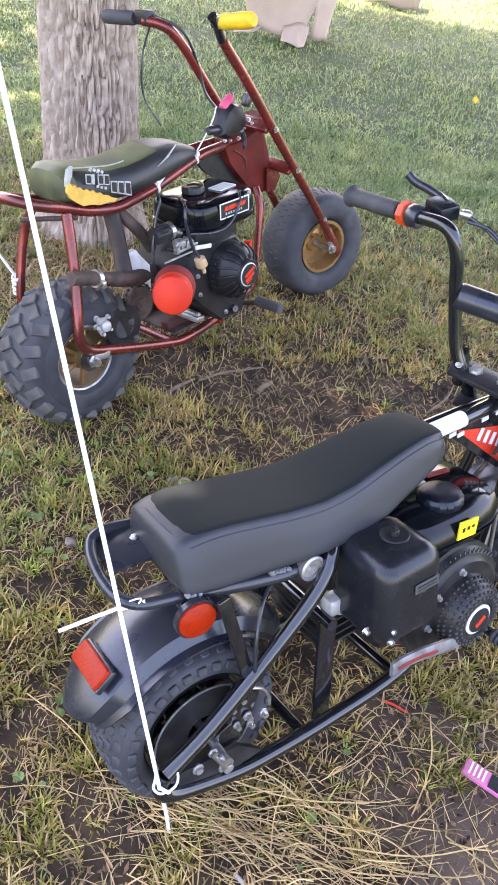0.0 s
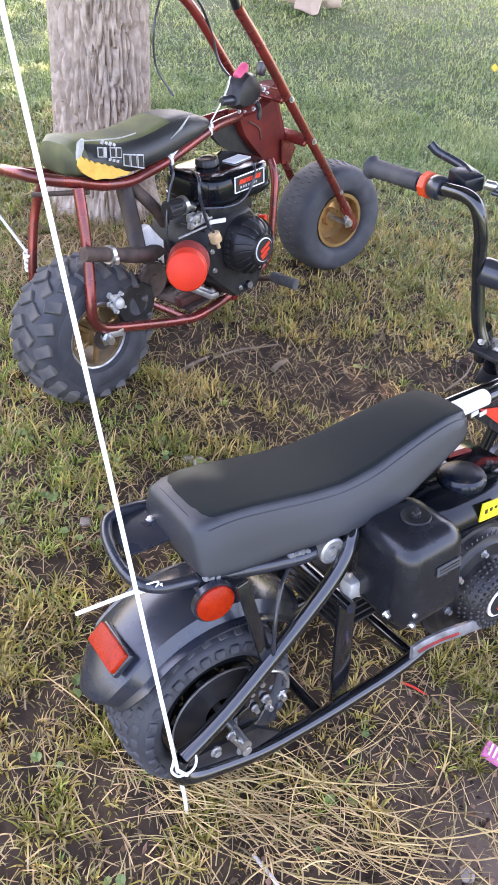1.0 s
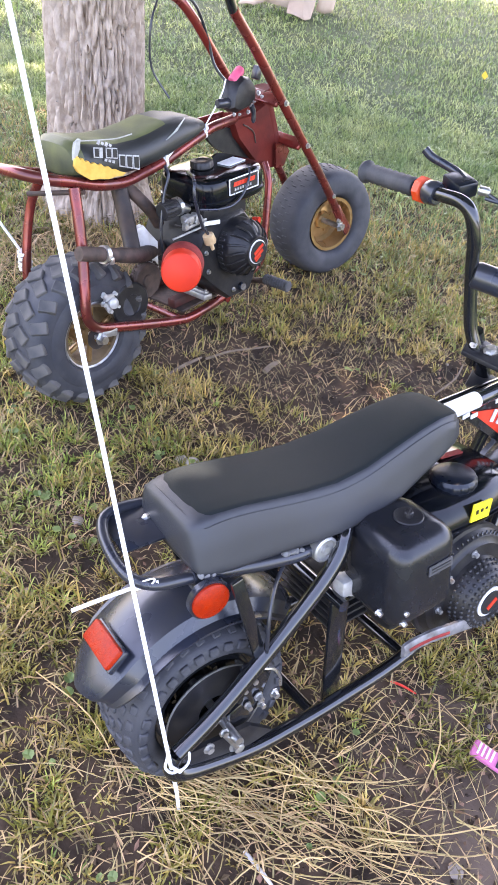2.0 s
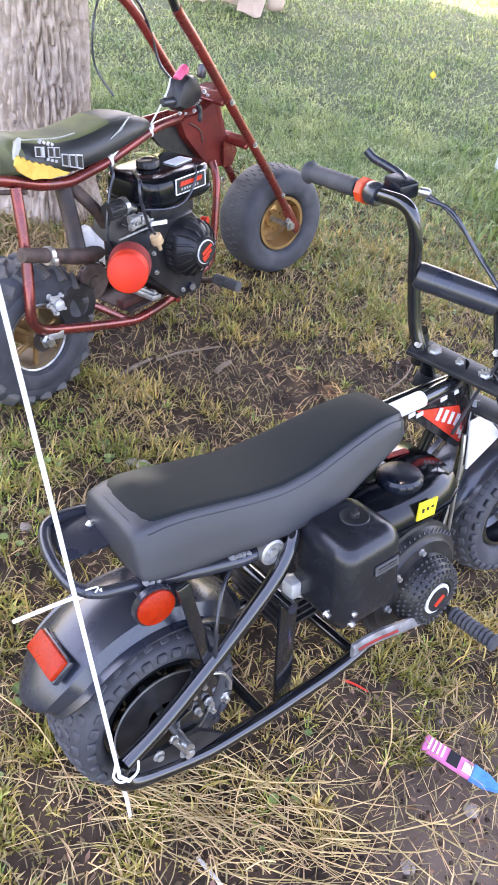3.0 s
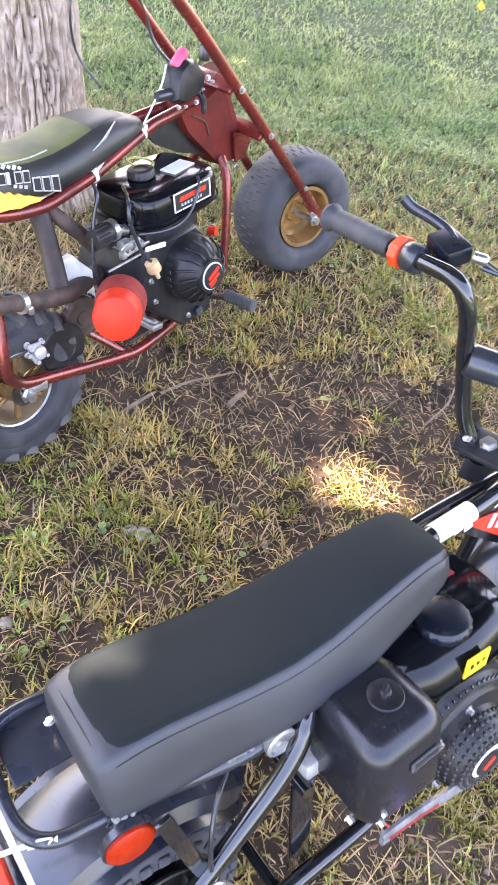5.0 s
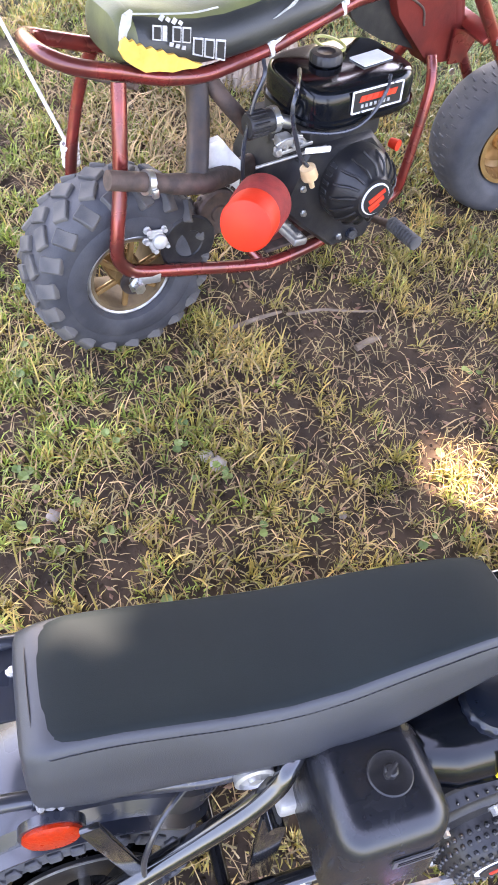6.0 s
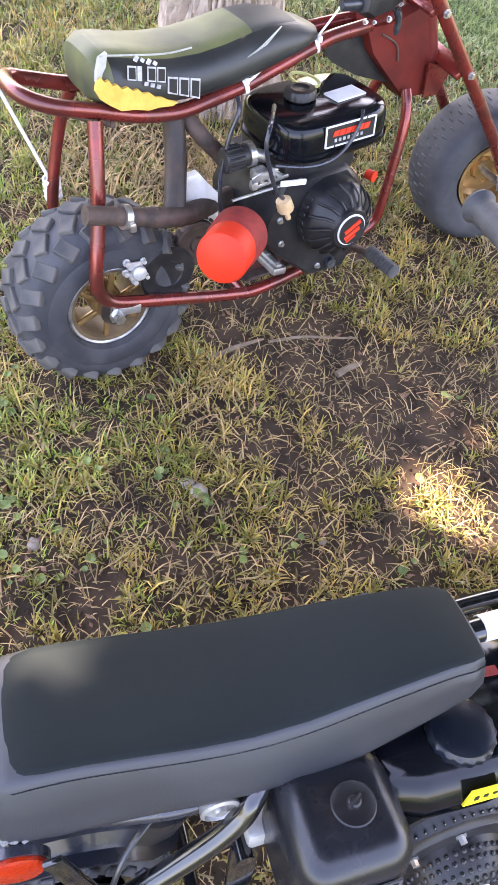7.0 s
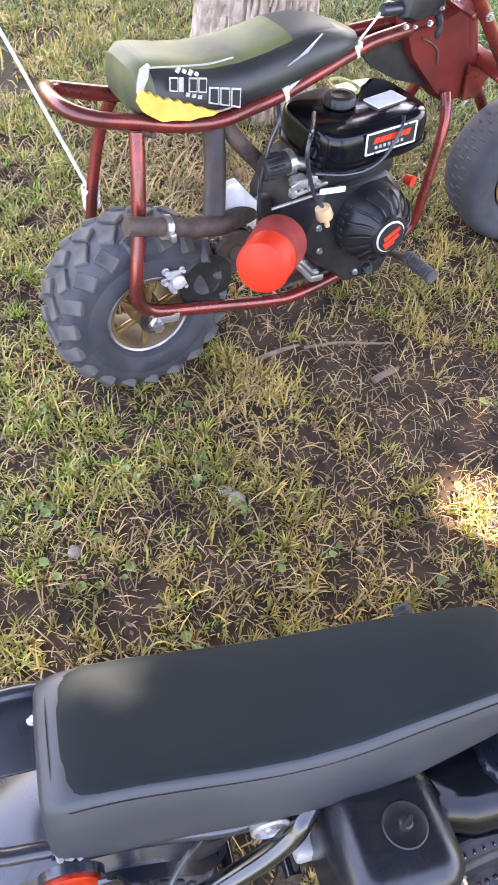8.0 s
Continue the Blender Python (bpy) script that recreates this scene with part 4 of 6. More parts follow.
for k in range(24):
    a = 2 * math.pi * k / 24
    m_ = Matrix.Translation(D0 + V(math.cos(a) * .053, .010 + .002 * (k % 2), math.sin(a) * .053)) @ Matrix.Rotation(math.pi / 2 - a, 4, "Y")
    if link is None:
        link = part("chain_link", t, RUST_AND_SHADE, drum)
        link.matrix_basis = m_
    else:
        again("chain_link", link, drum, m_)

# engine
b = nm()
g = [(.305, .31), (.305, .262), (.35, .215), (.43, .142), (.52, .138), (.548, .19), (.548, .33), (.50, .385), (.345, .385)]
loft(b, [[V(.43 + (u - .43) * k, v, .27 + (w - .27) * k) for u, w in g] for v, k in ((-.035, .92), (-.025, 1), (.172, 1), (.184, .93))])
cc = part("crankcase", b, ENGINE_BLACK, RED)
for k in range(5):
    b = nm()
    box(b, V(.375, .125, .30 + k * .017), (.09, .09, .005), .0015, tilt(0, -6, 0))
    part("cooling_fin", b, ENGINE_BLACK, cc)
for u, v, w in ((.445, .184, .168), (.525, .184, .205), (.346, .184, .255), (.34, .184, .31)):
    bolt(cc, V(u, v, w), (0, -1, 0), .005, .007)
b = nm()
turned(b, [(0, 0), (0, .013), (.012, .014), (.02, .010), (.02, 0)], V(.478, .178, .165), V(-.2, 1, .2), 10)
part("oil_plug", b, BLACK_PLASTIC, cc)
b = nm()
box(b, V(.362, .118, .168), (.034, .095, .018), .005, tilt(0, 8, 0))
box(b, V(.362, .118, .179), (.016, .086, .010), .004, tilt(0, 8, 0))
for k in range(3):
    rod(b, V(.362, .082 + k * .036, .176), V(.362, .082 + k * .036, .188), .005, 6)
part("engine_foot", b, DULL_METAL, RED, "oily alloy engine foot")
b = nm()
C = V(.456, .021, .299)
turned(b, [(.155, .077), (.188, .077), (.200, .076), (.207, .073), (.233, .047), (.239, .041), (.244, .040), (.245, 0)], C, V(0, 1, 0), 40)
ob = part("recoil_cover", b, ENGINE_BLACK, RED, "black recoil starter cover with radial ribs")
t = nm()
tube(t, [Vector((.044, -.2365, 0)), Vector((.062, -.2265, .003)), Vector((.072, -.2125, .010)), Vector((.076, -.199, .013))], .0026, 6, True, 3)
rib = None
for k in range(17):
    m_ = Matrix.Translation(C) @ Matrix.Rotation(2 * math.pi * k / 17, 4, "Y")
    if rib is None:
        rib = part("cooling_rib", t, ENGINE_BLACK, ob)
        rib.matrix_basis = m_
    else:
        again("cooling_rib", rib, ob, m_)
t = nm()
box(t, (.0765, -.178, 0), (.004, .018, .009), .001, None, 1, 1)
slot = None
for k in range(9):
    m_ = Matrix.Translation(C) @ Matrix.Rotation(radians(118 + k * 13), 4, "Y")
    if slot is None:
        slot = part("vent_slot", t, STUD, ob)
        slot.matrix_basis = m_
    else:
        again("vent_slot", slot, ob, m_)
b = nm()
turned(b, [(0, 0), (0, .033), (.003, .033), (.004, .030), (.004, 0)], C + V(0, .243, 0), V(0, 1, 0), 30)
em = part("emblem", b, WHITE_LABEL, ob, "round emblem with a white rim")
b = nm()
turned(b, [(0, 0), (0, .0300), (.0025, .0300), (.0025, 0)], C + V(0, .2462, 0), V(0, 1, 0), 30)
part("emblem_field", b, DARK_LABEL, em)
for k, (du, dw, wd) in enumerate(((0, .008, .040), (0, -.006, .038), (-.002, -.017, .024))):
    b = nm()
    box(b, C + V(du, .2492, dw), (wd, .0025, .009 if k < 2 else .004), 0, tilt(0, -28, 0))
    part("emblem_bar", b, RED_LABEL, em)
b = nm()
box(b, V(.44, .085, .405), (.17, .17, .075), .012)
part("tank_bracket", b, ENGINE_BLACK, RED)
def rounded(u0, v0, a, c, w, k, n=48):
    """A rounded rectangle in plan, as one ring."""
    ring = []
    for i in range(n):
        q = 2 * math.pi * i / n
        x, y = math.cos(q), math.sin(q)
        ring.append(V(u0 + math.copysign(abs(x) ** .5, x) * (a - .102 * (1 - k)), v0 + math.copysign(abs(y) ** .5, y) * c * k, w))
    return ring


b = nm()
loft(b, [rounded(.467, .096, .128, .102, w, k) for w, k in ((.414, .84), (.417, .93), (.423, .985), (.430, 1), (.466, 1), (.478, .985), (.486, .955), (.490, .90), (.4925, .80), (.4935, .5), (.494, .1))])
ob = part("fuel_tank", b, TANK_BLACK, RED, "glossy black fuel tank")
b = nm()
loft(b, [rounded(.467, .096, .128, .102, w, k) for w, k in ((.4285, .99), (.4285, 1.035), (.4355, 1.035), (.4355, .99))])
part("tank_seam", b, TANK_BLACK, ob)
b = nm()
turned(b, [(-.002, .027), (-.002, .032), (.002, .032), (.002, .027)], V(.470, .052, .507), V(.2, .1, 1), 26, True)
part("cap_ring", b, PALE_YELLOW, ob, "pale yellow ring beside the cap")
b = nm()
loft(b, [[V(.436 + math.cos(q) * rr * (1 + wv * math.cos(16 * q)), .088 + math.sin(q) * rr * (1 + wv * math.cos(16 * q)), .491 + h) for q in (2 * math.pi * i / 64 for i in range(64))] for h, rr, wv in ((0, .026, 0), (.006, .026, 0), (.006, .031, .03), (.018, .030, .03), (.021, .028, 0), (.022, .018, 0), (.0195, .015, 0), (.0195, .002, 0))])
part("fuel_cap", b, ENGINE_BLACK, ob, "black plastic fuel cap")
b = nm()
box(b, V(.520, .118, .4955), (.072, .042, .003), 0, tilt(0, 1, 6))
part("tank_sticker", b, WHITE_LABEL, ob, "white sticker")
LC = V(.478, .1992, .4655)
b = nm()
box(b, LC, (.116, .002, .040), 0)
lb = part("tank_label", b, DARK_LABEL, ob, "dark engine label with a white border")
for du, dw, wd, h in ((-.012, .0195, .090, .003), (.012, -.0195, .090, .003), (-.0565, 0, .003, .040), (.0565, 0, .003, .040), (.046, .0195, .018, .003), (-.046, -.0195, .018, .003)):
    b = nm()
    box(b, LC + V(du, .0015, dw), (wd, .002, h), 0)
    part("label_border", b, WHITE_LABEL, lb)
for k in range(6):
    b = nm()
    g = [(-.042 + k * .014, -.001), (-.0295 + k * .014, -.001), (-.0255 + k * .014, .010), (-.038 + k * .014, .010)]
    loft(b, [[LC + V(u, .0014, w) for u, w in g], [LC + V(u, .0026, w) for u, w in g]])
    part("label_mark", b, RED_LABEL, lb)
for k in range(7):
    b = nm()
    box(b, LC + V(-.034 + k * .010, .0015, -.009), (.005, .002, .006), 0)
    part("label_dash", b, MARK_GREY, lb)
# carburettor side
b = nm()
turned(b, [(0, 0), (0, .020), (.003, .022), (.03, .022), (.046, .021), (.062, .020), (.062, 0)], V(.242, .13, .435), V(1, 0, 0), 28)
ob = part("pod_filter", b, ENGINE_BLACK, RED, "small black pleated filter with a silver cap")
for k in range(16):
    a = 2 * math.pi * k / 16
    b = nm()
    box(b, V(.262, .13 + .022 * math.cos(a), .435 + .022 * math.sin(a)), (.034, .004, .004), .001, None, 1, 1)
    part("filter_pleat", b, ENGINE_BLACK, ob)
b = nm()
turned(b, [(-.006, .018), (-.006, .0235), (.006, .0235), (.008, .019), (.008, 0)], V(.298, .13, .435), V(1, 0, 0), 28)
rod(b, V(.30, .13, .435), V(.335, .13, .42), .012)
part("filter_cap", b, STEEL, ob, "silver cap")
b = nm()
box(b, V(.355, .155, .385), (.085, .012, .008), .002, tilt(0, -4, 0))
box(b, V(.335, .15, .402), (.030, .026, .022), .005)
box(b, V(.362, .15, .398), (.014, .022, .026), .003, tilt(0, 20, 0))
box(b, V(.318, .158, .388), (.012, .016, .016), .003)
for k in range(4):
    rod(b, V(.312 + k * .019, .160, .392 + .004 * (k % 2)), V(.312 + k * .019, .168, .392 + .004 * (k % 2)), .0045, 6)
rod(b, V(.27, .16, .37), V(.42, .17, .378), .003)
tube(b, [V(.31, .165, .405), V(.33, .17, .415), V(.36, .17, .41), V(.375, .165, .395)], .0022, 6)
b.transform(Matrix.Translation(V(-.03, .008, .004)))
part("throttle_linkage", b, DULL_METAL, RED, "alloy throttle linkage")
b = nm()
box(b, V(.362, .190, .388), (.060, .006, .012), .003, tilt(0, 10, 0))
part("choke_lever", b, WHITE_SHIELD, RED, "pale choke lever")
b = nm()
g = [(.192, .404), (.225, .406), (.240, .385), (.268, .351), (.262, .27), (.235, .285), (.205, .32), (.192, .356)]
loft(b, [[V(u, .092, w) for u, w in g], [V(u, .075, w) for u, w in g]])
b.transform(Matrix.Translation(V(-.013, 0, -.006)))
part("heat_shield", b, WHITE_SHIELD, RED, "dirty white heat shield")
ax = (V(.16, .285, .352) - V(.26, .19, .322)).normalized()
b = nm()
turned(b, [(0, 0), (0, .050), (.004, .054), (.066, .052), (.074, .046), (.074, 0)], V(.240, .200, .322), ax, 36)
part("filter_sleeve", b, RED_FILTER_DARK, RED, "dark red filter sleeve")
b = nm()
turned(b, [(0, .046), (.0, .0485), (.05, .049), (.058, .046), (.061, .040), (.062, 0)], V(.240, .200, .322) + ax * .072, ax, 36)
part("air_filter", b, RED_FILTER, RED, "bright red round air filter cover")
b = nm()
turned(b, [(-.022, 0), (-.022, .005), (-.016, .005), (-.014, .015), (.006, .017), (.010, .015), (.012, .006), (.03, .005), (.03, 0)], V(.336, .204, .354), V(.3, .1, -1), 18)
part("fuel_filter", b, FUEL_FILTER, RED, "amber inline fuel filter")
for pts, r in (([(.37, .10, .497), (.335, .15, .508), (.300, .195, .512), (.287, .206, .490), (.293, .206, .452), (.312, .205, .395), (.331, .204, .371)], .0042), ([(.318, .19, .434), (.375, .206, .424), (.427, .210, .424), (.466, .209, .443), (.492, .206, .476), (.51, .19, .495)], .0034), ([(.285, .11, .535), (.275, .13, .518), (.257, .13, .48), (.243, .13, .43), (.237, .13, .399), (.235, .13, .356), (.245, .12, .31)], .004)):
    frame_tube("hose", pts, r, BLACK_PLASTIC, RED, "", 8)
b = nm()
turned(b, [(0, 0), (0, .010), (.02, .012), (.02, 0)], V(.60, .125, .312), V(.3, .9, 0), 14)
part("stop_button", b, RED_FILTER, RED, "small red stop button")
for s in (1, -1):
    b = nm()
    rod(b, V(.605, .07 * s, .105), V(.605, .18 * s, .138), .009)
    part("peg_bracket", b, RUST_AND_SHADE, RED)
    b = nm()
    prof = [(0, 0), (0, .014)]
    for k in range(9):
        prof += [(.006 + k * .009, .0165), (.011 + k * .009, .014)]
    prof += [(.089, .017), (.092, .014), (.092, 0)]
    turned(b, prof, V(.605, .168 * s, .140), V(0, s, 0), 16)
    part("foot_peg", b, RUBBER_DUSTY, RED, "worn rubber foot peg")
# long fork tubes that run up into the handlebars
for s, up in ((1, [(1.045, .125, .195), (.953, .125, .325), (.774, .125, .552), (.628, .125, .738), (.545, .125, .835), (.53, .127, .852)]), (-1, [(1.09, -.10, .175), (.95, -.10, .39), (.755, -.10, .636), (.688, -.10, .721), (.626, -.10, .80), (.578, -.105, .852), (.55, -.125, .872), (.53, -.16, .878)])):
    frame_tube("fork_tube", up, .0135, RED_PAINT, RED, "long candy red fork tube")
    b = nm()
    box(b, V(1.060, .0125 + .1125 * s, .182), (.036, .010, .13), .004, tilt(0, -38, 0))
    part("fork_end", b, RED_PAINT, RED)
    bolt(RED, V(1.042, .0125 + .118 * s, .166), (0, -s, 0), .012, .014)
    bolt(RED, V(1.030, .0125 + .118 * s, .188), (0, -s, 0), .007, .008)
    bolt(RED, V(.985, .0125 + .126 * s, .285), (0, -s, 0), .005, .006)
for u, w in ((.745, .612), (.850, .474)):
    b = nm()
    box(b, V(u, .012, w), (.036, .22, .014), .004, tilt(0, -38, -12))
    part("fork_clamp", b, RED_PAINT, RED)
for u, w in ((.727, .609), (.833, .474)):
    bolt(RED, V(u, .138, w), (0, -1, 0), .006, .008)
b = nm()
rod(b, V(1.042, .13, .166), V(1.090, -.11, .160), .009)
part("front_axle", b, DULL_METAL, RED)
RIBS = [(-.06, 0, 0), (-.03, .5, 8), (0, 0, 0), (.03, .5, -8), (.06, 0, 0)]
wheel(RED, "front_wheel", None, .180, .080, .088, GOLD, RUBBER, 44, RIBS, (.024, .006), Matrix.Translation(V(1.068, .030, .161)) @ Matrix.Rotation(radians(-15), 4, "Z"), 0, .62, None, .016, .0018)
b = nm()
turned(b, [(0, 0), (0, .017), (.01, .019), (.03, .0175), (.06, .020), (.09, .0185), (.1, .014), (.1, 0)], V(.517, .139, .893), V(.04, 1, .09), 18)
part("grip", b, YELLOW, RED, "yellow rubber grip")
b = nm()
tube(b, [V(.532, .126, .848), V(.520, .126, .872), V(.512, .126, .890), V(.496, .126, .906)], .0125, 12)
rod(b, V(.515, .115, .892), V(.517, .142, .894), .0155)
part("grip_clamp", b, BLACK_PAINT, RED, "dark clamp at the tube's end")
b = nm()
rod(b, V(.509, .140, .880), V(.500, .140, .905), .005)
part("clamp_screw", b, STEEL, RED)
b = nm()
turned(b, [(0, 0), (0, .016), (.01, .018), (.1, .018), (.11, .015), (.11, 0)], V(.53, -.19, .882), V(-.12, -1, 0), 18)
part("grip", b, RUBBER, RED, "black rubber grip")
b = nm()
box(b, V(.54, -.165, .885), (.035, .05, .035), .006)
part("lever_perch", b, ENGINE_BLACK, RED)
b = nm()
g = [(.600, .668), (.628, .684), (.662, .676), (.684, .648), (.682, .618), (.650, .600), (.606, .594), (.580, .608), (.586, .640)]
loft(b, [[V(.635 + (u - .635) * k, v, .64 + (w - .64) * k) for u, w in g] for v, k in ((.020, .8), (.028, 1), (.058, 1), (.072, .82), (.076, .5))])
ob = part("throttle_housing", b, ENGINE_BLACK, RED, "black throttle housing hung on the head")
b = nm()
turned(b, [(0, 0), (0, .011), (.004, .013), (.045, .012), (.05, .009), (.05, 0)], V(.592, .05, .622), V(-1, 0, .10), 14)
part("throttle_stub", b, BLACK_PLASTIC, ob)
b = nm()
tube(b, [V(.668, .062, .604), V(.676, .064, .584), V(.674, .064, .556)], .006, 8, True, 4, [.008, .0065, .003])
part("throttle_lever", b, BLACK_PLASTIC, ob)
b = nm()
box(b, V(.705, .05, .680), (.022, .022, .036), .006, tilt(0, 20, 0))
part("cable_elbow", b, BLACK_PLASTIC, ob)
for u, w, r in ((.692, .632, .007), (.706, .620, .005), (.648, .590, .006), (.590, .594, .005), (.612, .590, .004), (.672, .612, .004)):
    bolt(ob, V(u, .066, w), (0, -1, .3), r * .7, .007, DULL_METAL)
b = nm()
turned(b, [(0, 0), (0, .012), (.004, .0145), (.040, .0135), (.046, .010), (.046, 0)], V(.610, .045, .670), V(.80, 0, .60), 18)
part("pink_cap", b, PINK, RED, "faded pink end cap")
frame_tube("control_cable", [(.55, -.14, .89), (.60, -.08, .85), (.66, -.09, .76), (.68, -.08, .68), (.70, -.02, .62)], .004, BLACK_PLASTIC, RED, "", 8)
frame_tube("control_cable", [(.56, -.16, .87), (.50, -.14, .80), (.50, -.15, .70), (.53, -.12, .62)], .003, BLACK_PLASTIC, RED, "", 8)
# zip ties and cord on the frame
for (u, v, w), d in (((.325, .062, .529), (1, 0, .25)), ((.50, .037, .562), (1, .3, .2))):
    b = nm()
    turned(b, [(-.004, .014), (-.004, .0165), (.004, .0165), (.004, .014)], V(u, v, w), V(*d), 18, True)
    box(b, V(u, v + .012, w + .012), (.010, .008, .012), .002)
    part("zip_tie", b, STRING, RED, "white zip tie")
frame_tube("zip_tail", [(.33, .074, .541), (.36, .062, .546), (.40, .045, .55)], .003, STRING, RED, "", 6)
frame_tube("tie_cord", [(.50, .04, .574), (.535, .045, .612), (.57, .045, .65), (.60, .03, .675)], .0022, STRING, RED, "white tie cord", 6)
frame_tube("side_stand", [(.30, -.11, .11), (.30, -.18, .05), (.30, -.22, -.036)], .009, RED_PAINT, RED)


# ---- ground ----
BARE_SPOTS = [(-.03, 1.92, .30, .13, .8), (.20, 1.80, .20, .12, .55), (.06, 1.62, .07, .06, .8), (.22, 1.66, .06, .10, .6), (.42, 1.84, .34, .26, .6), (.32, 1.48, .24, .14, .35),
              (.80, .66, .34, .22, 1.3), (.55, .74, .16, .12, .5), (.35, .52, .28, .06, .7), (-.17, 1.30, .09, .07, .6), (-.10, 1.10, .10, .08, .5), (-.48, 1.50, .10, .06, .6),
              (.79, 3.45, .17, .2, .8), (-1.45, 3.6, .3, .25, .6), (-.55, 2.2, .2, .14, .35)]      # x, y, half widths, weight
# lush growth; the left-hand spots also brighten the ground as sunlight would
LUSH_SPOTS = [(-.48, 1.28, .30, .28, .75), (-.80, 1.85, .28, .35, .8), (-1.10, 2.3, .35, .5, .8), (.40, 1.60, .08, .08, .6), (-.25, 1.45, .12, .10, .3), (.55, 2.35, .3, .25, .3), (.37, .70, .07, .05, .5)]


def bare(x, y):
    """How bare the soil is, 0 to 1."""
    n = noise.noise(Vector((x * 2.1, y * 2.1, 3.0))) * .4 + noise.noise(Vector((x * 5.5, y * 5.5, 9.0))) * .45 + noise.noise(Vector((x * 11, y * 11, 5.0))) * .25
    b = .30 + n * 1.35
    for cx, cy, rx, ry, k in BARE_SPOTS:
        b += k * math.exp(-((x - cx) / rx) ** 2 - ((y - cy) / ry) ** 2)
    for cx, cy, rx, ry, k in LUSH_SPOTS:
        b -= k * math.exp(-((x - cx) / rx) ** 2 - ((y - cy) / ry) ** 2)
    b -= .9 * max(0.0, min(1.0, (y - 2.7) / .9))
    return max(0.0, min(1.0, b))


def height(x, y):
    near = 1.0 if abs(x) < 6 and abs(y) < 12 else 0.3
    return near * (.010 * noise.noise(Vector((x * 1.3, y * 1.3, 0))) + .006 * noise.noise(Vector((x * 6, y * 6, 5))) + .003 * noise.noise(Vector((x * 21, y * 21, 8)))) - .008


def axis(lo, hi, step, far):
    a = list(np.arange(lo, hi, step))
    g, v, w = step, hi, lo
    up, down = [], []
    while v < far:
        g *= 1.35
        v += g
        up.append(v)
    g = step
    while w > -far:
        g *= 1.35
        w -= g
        down.append(w)
    return down[::-1] + a + up


xs, ys = axis(-1.8, 2.0, .025, 400), axis(-.3, 4.2, .025, 400)
gv = [(x, y, height(x, y)) for y in ys for x in xs]
nx = len(xs)
gf = [(j * nx + i, j * nx + i + 1, (j + 1) * nx + i + 1, (j + 1) * nx + i) for j in range(len(ys) - 1) for i in range(nx - 1)]
me = bpy.data.meshes.new("ground")
me.from_pydata(gv, [], gf)
me.polygons.foreach_set("use_smooth", [True] * len(me.polygons))
ground = tagged(new("ground", me), "brown bare soil under thin trampled lawn grass", "ground", kind="structure")
# soil near by, lawn green further off
m = SOIL.copy()
m.name = "soil_and_lawn"
n, l = m.node_tree.nodes, m.node_tree.links
bs = n["Principled BSDF"]
old = bs.inputs["Base Color"].links[0].from_socket
geo = n.new("ShaderNodeNewGeometry")
sep = n.new("ShaderNodeSeparateXYZ")
l.new(geo.outputs["Position"], sep.inputs[0])
mr = n.new("ShaderNodeMapRange")
mr.inputs[1].default_value, mr.inputs[2].default_value = 1.5, 2.7
off = n.new("ShaderNodeVectorMath")
off.operation = "SUBTRACT"
off.inputs[1].default_value = (.1, 1.2, 0)
l.new(geo.outputs["Position"], off.inputs[0])
far_off = n.new("ShaderNodeVectorMath")
far_off.operation = "LENGTH"
l.new(off.outputs[0], far_off.inputs[0])
l.new(far_off.outputs["Value"], mr.inputs[0])
gn = n.new("ShaderNodeTexNoise")
gn.inputs["Scale"].default_value, gn.inputs["Detail"].default_value = 1.2, 8
l.new(geo.outputs["Position"], gn.inputs["Vector"])
gm = n.new("ShaderNodeMix")
gm.data_type = "RGBA"
gm.inputs[6].default_value, gm.inputs[7].default_value = (.035, .058, .018, 1), (.07, .09, .03, 1)
l.new(gn.outputs["Fac"], gm.inputs[0])
fm = n.new("ShaderNodeMix")
fm.data_type = "RGBA"
l.new(mr.outputs[0], fm.inputs[0])
l.new(old, fm.inputs[6])
l.new(gm.outputs[2], fm.inputs[7])
l.new(fm.outputs[2], bs.inputs["Base Color"])
# the soil turns paler round one spot, with a ragged rim
pale_off = n.new("ShaderNodeVectorMath")
pale_off.operation = "DISTANCE"
pale_off.inputs[1].default_value = (.92, .62, 0)
l.new(geo.outputs["Position"], pale_off.inputs[0])
dn = n.new("ShaderNodeTexNoise")
dn.inputs["Scale"].default_value, dn.inputs["Detail"].default_value = 7.0, 8
l.new(geo.outputs["Position"], dn.inputs["Vector"])
da = n.new("ShaderNodeMath")
da.operation = "MULTIPLY_ADD"
da.inputs[1].default_value = .5
l.new(dn.outputs["Fac"], da.inputs[0])
l.new(pale_off.outputs["Value"], da.inputs[2])
dr = n.new("ShaderNodeMapRange")
dr.inputs[1].default_value, dr.inputs[2].default_value, dr.inputs[3].default_value, dr.inputs[4].default_value = .45, .75, .85, 0
l.new(da.outputs[0], dr.inputs[0])
dm = n.new("ShaderNodeMix")
dm.data_type = "RGBA"
dm.inputs[7].default_value = (.17, .118, .085, 1)
l.new(dr.outputs[0], dm.inputs[0])
l.new(fm.outputs[2], dm.inputs[6])
l.new(dm.outputs[2], bs.inputs["Base Color"])
me.materials.append(m)

rng = random.Random(4)


def past_rim(x, y):
    """Whether a spot lies past the ragged rim of the worn patch."""
    return y < 2.7 and max(abs(x - .1) / 1.75, abs(y - 1.5) / 1.5) + .34 * noise.noise(Vector((x * 1.8, y * 1.8, 7.0))) + .15 * noise.noise(Vector((x * 6, y * 6, 1.0))) > .93


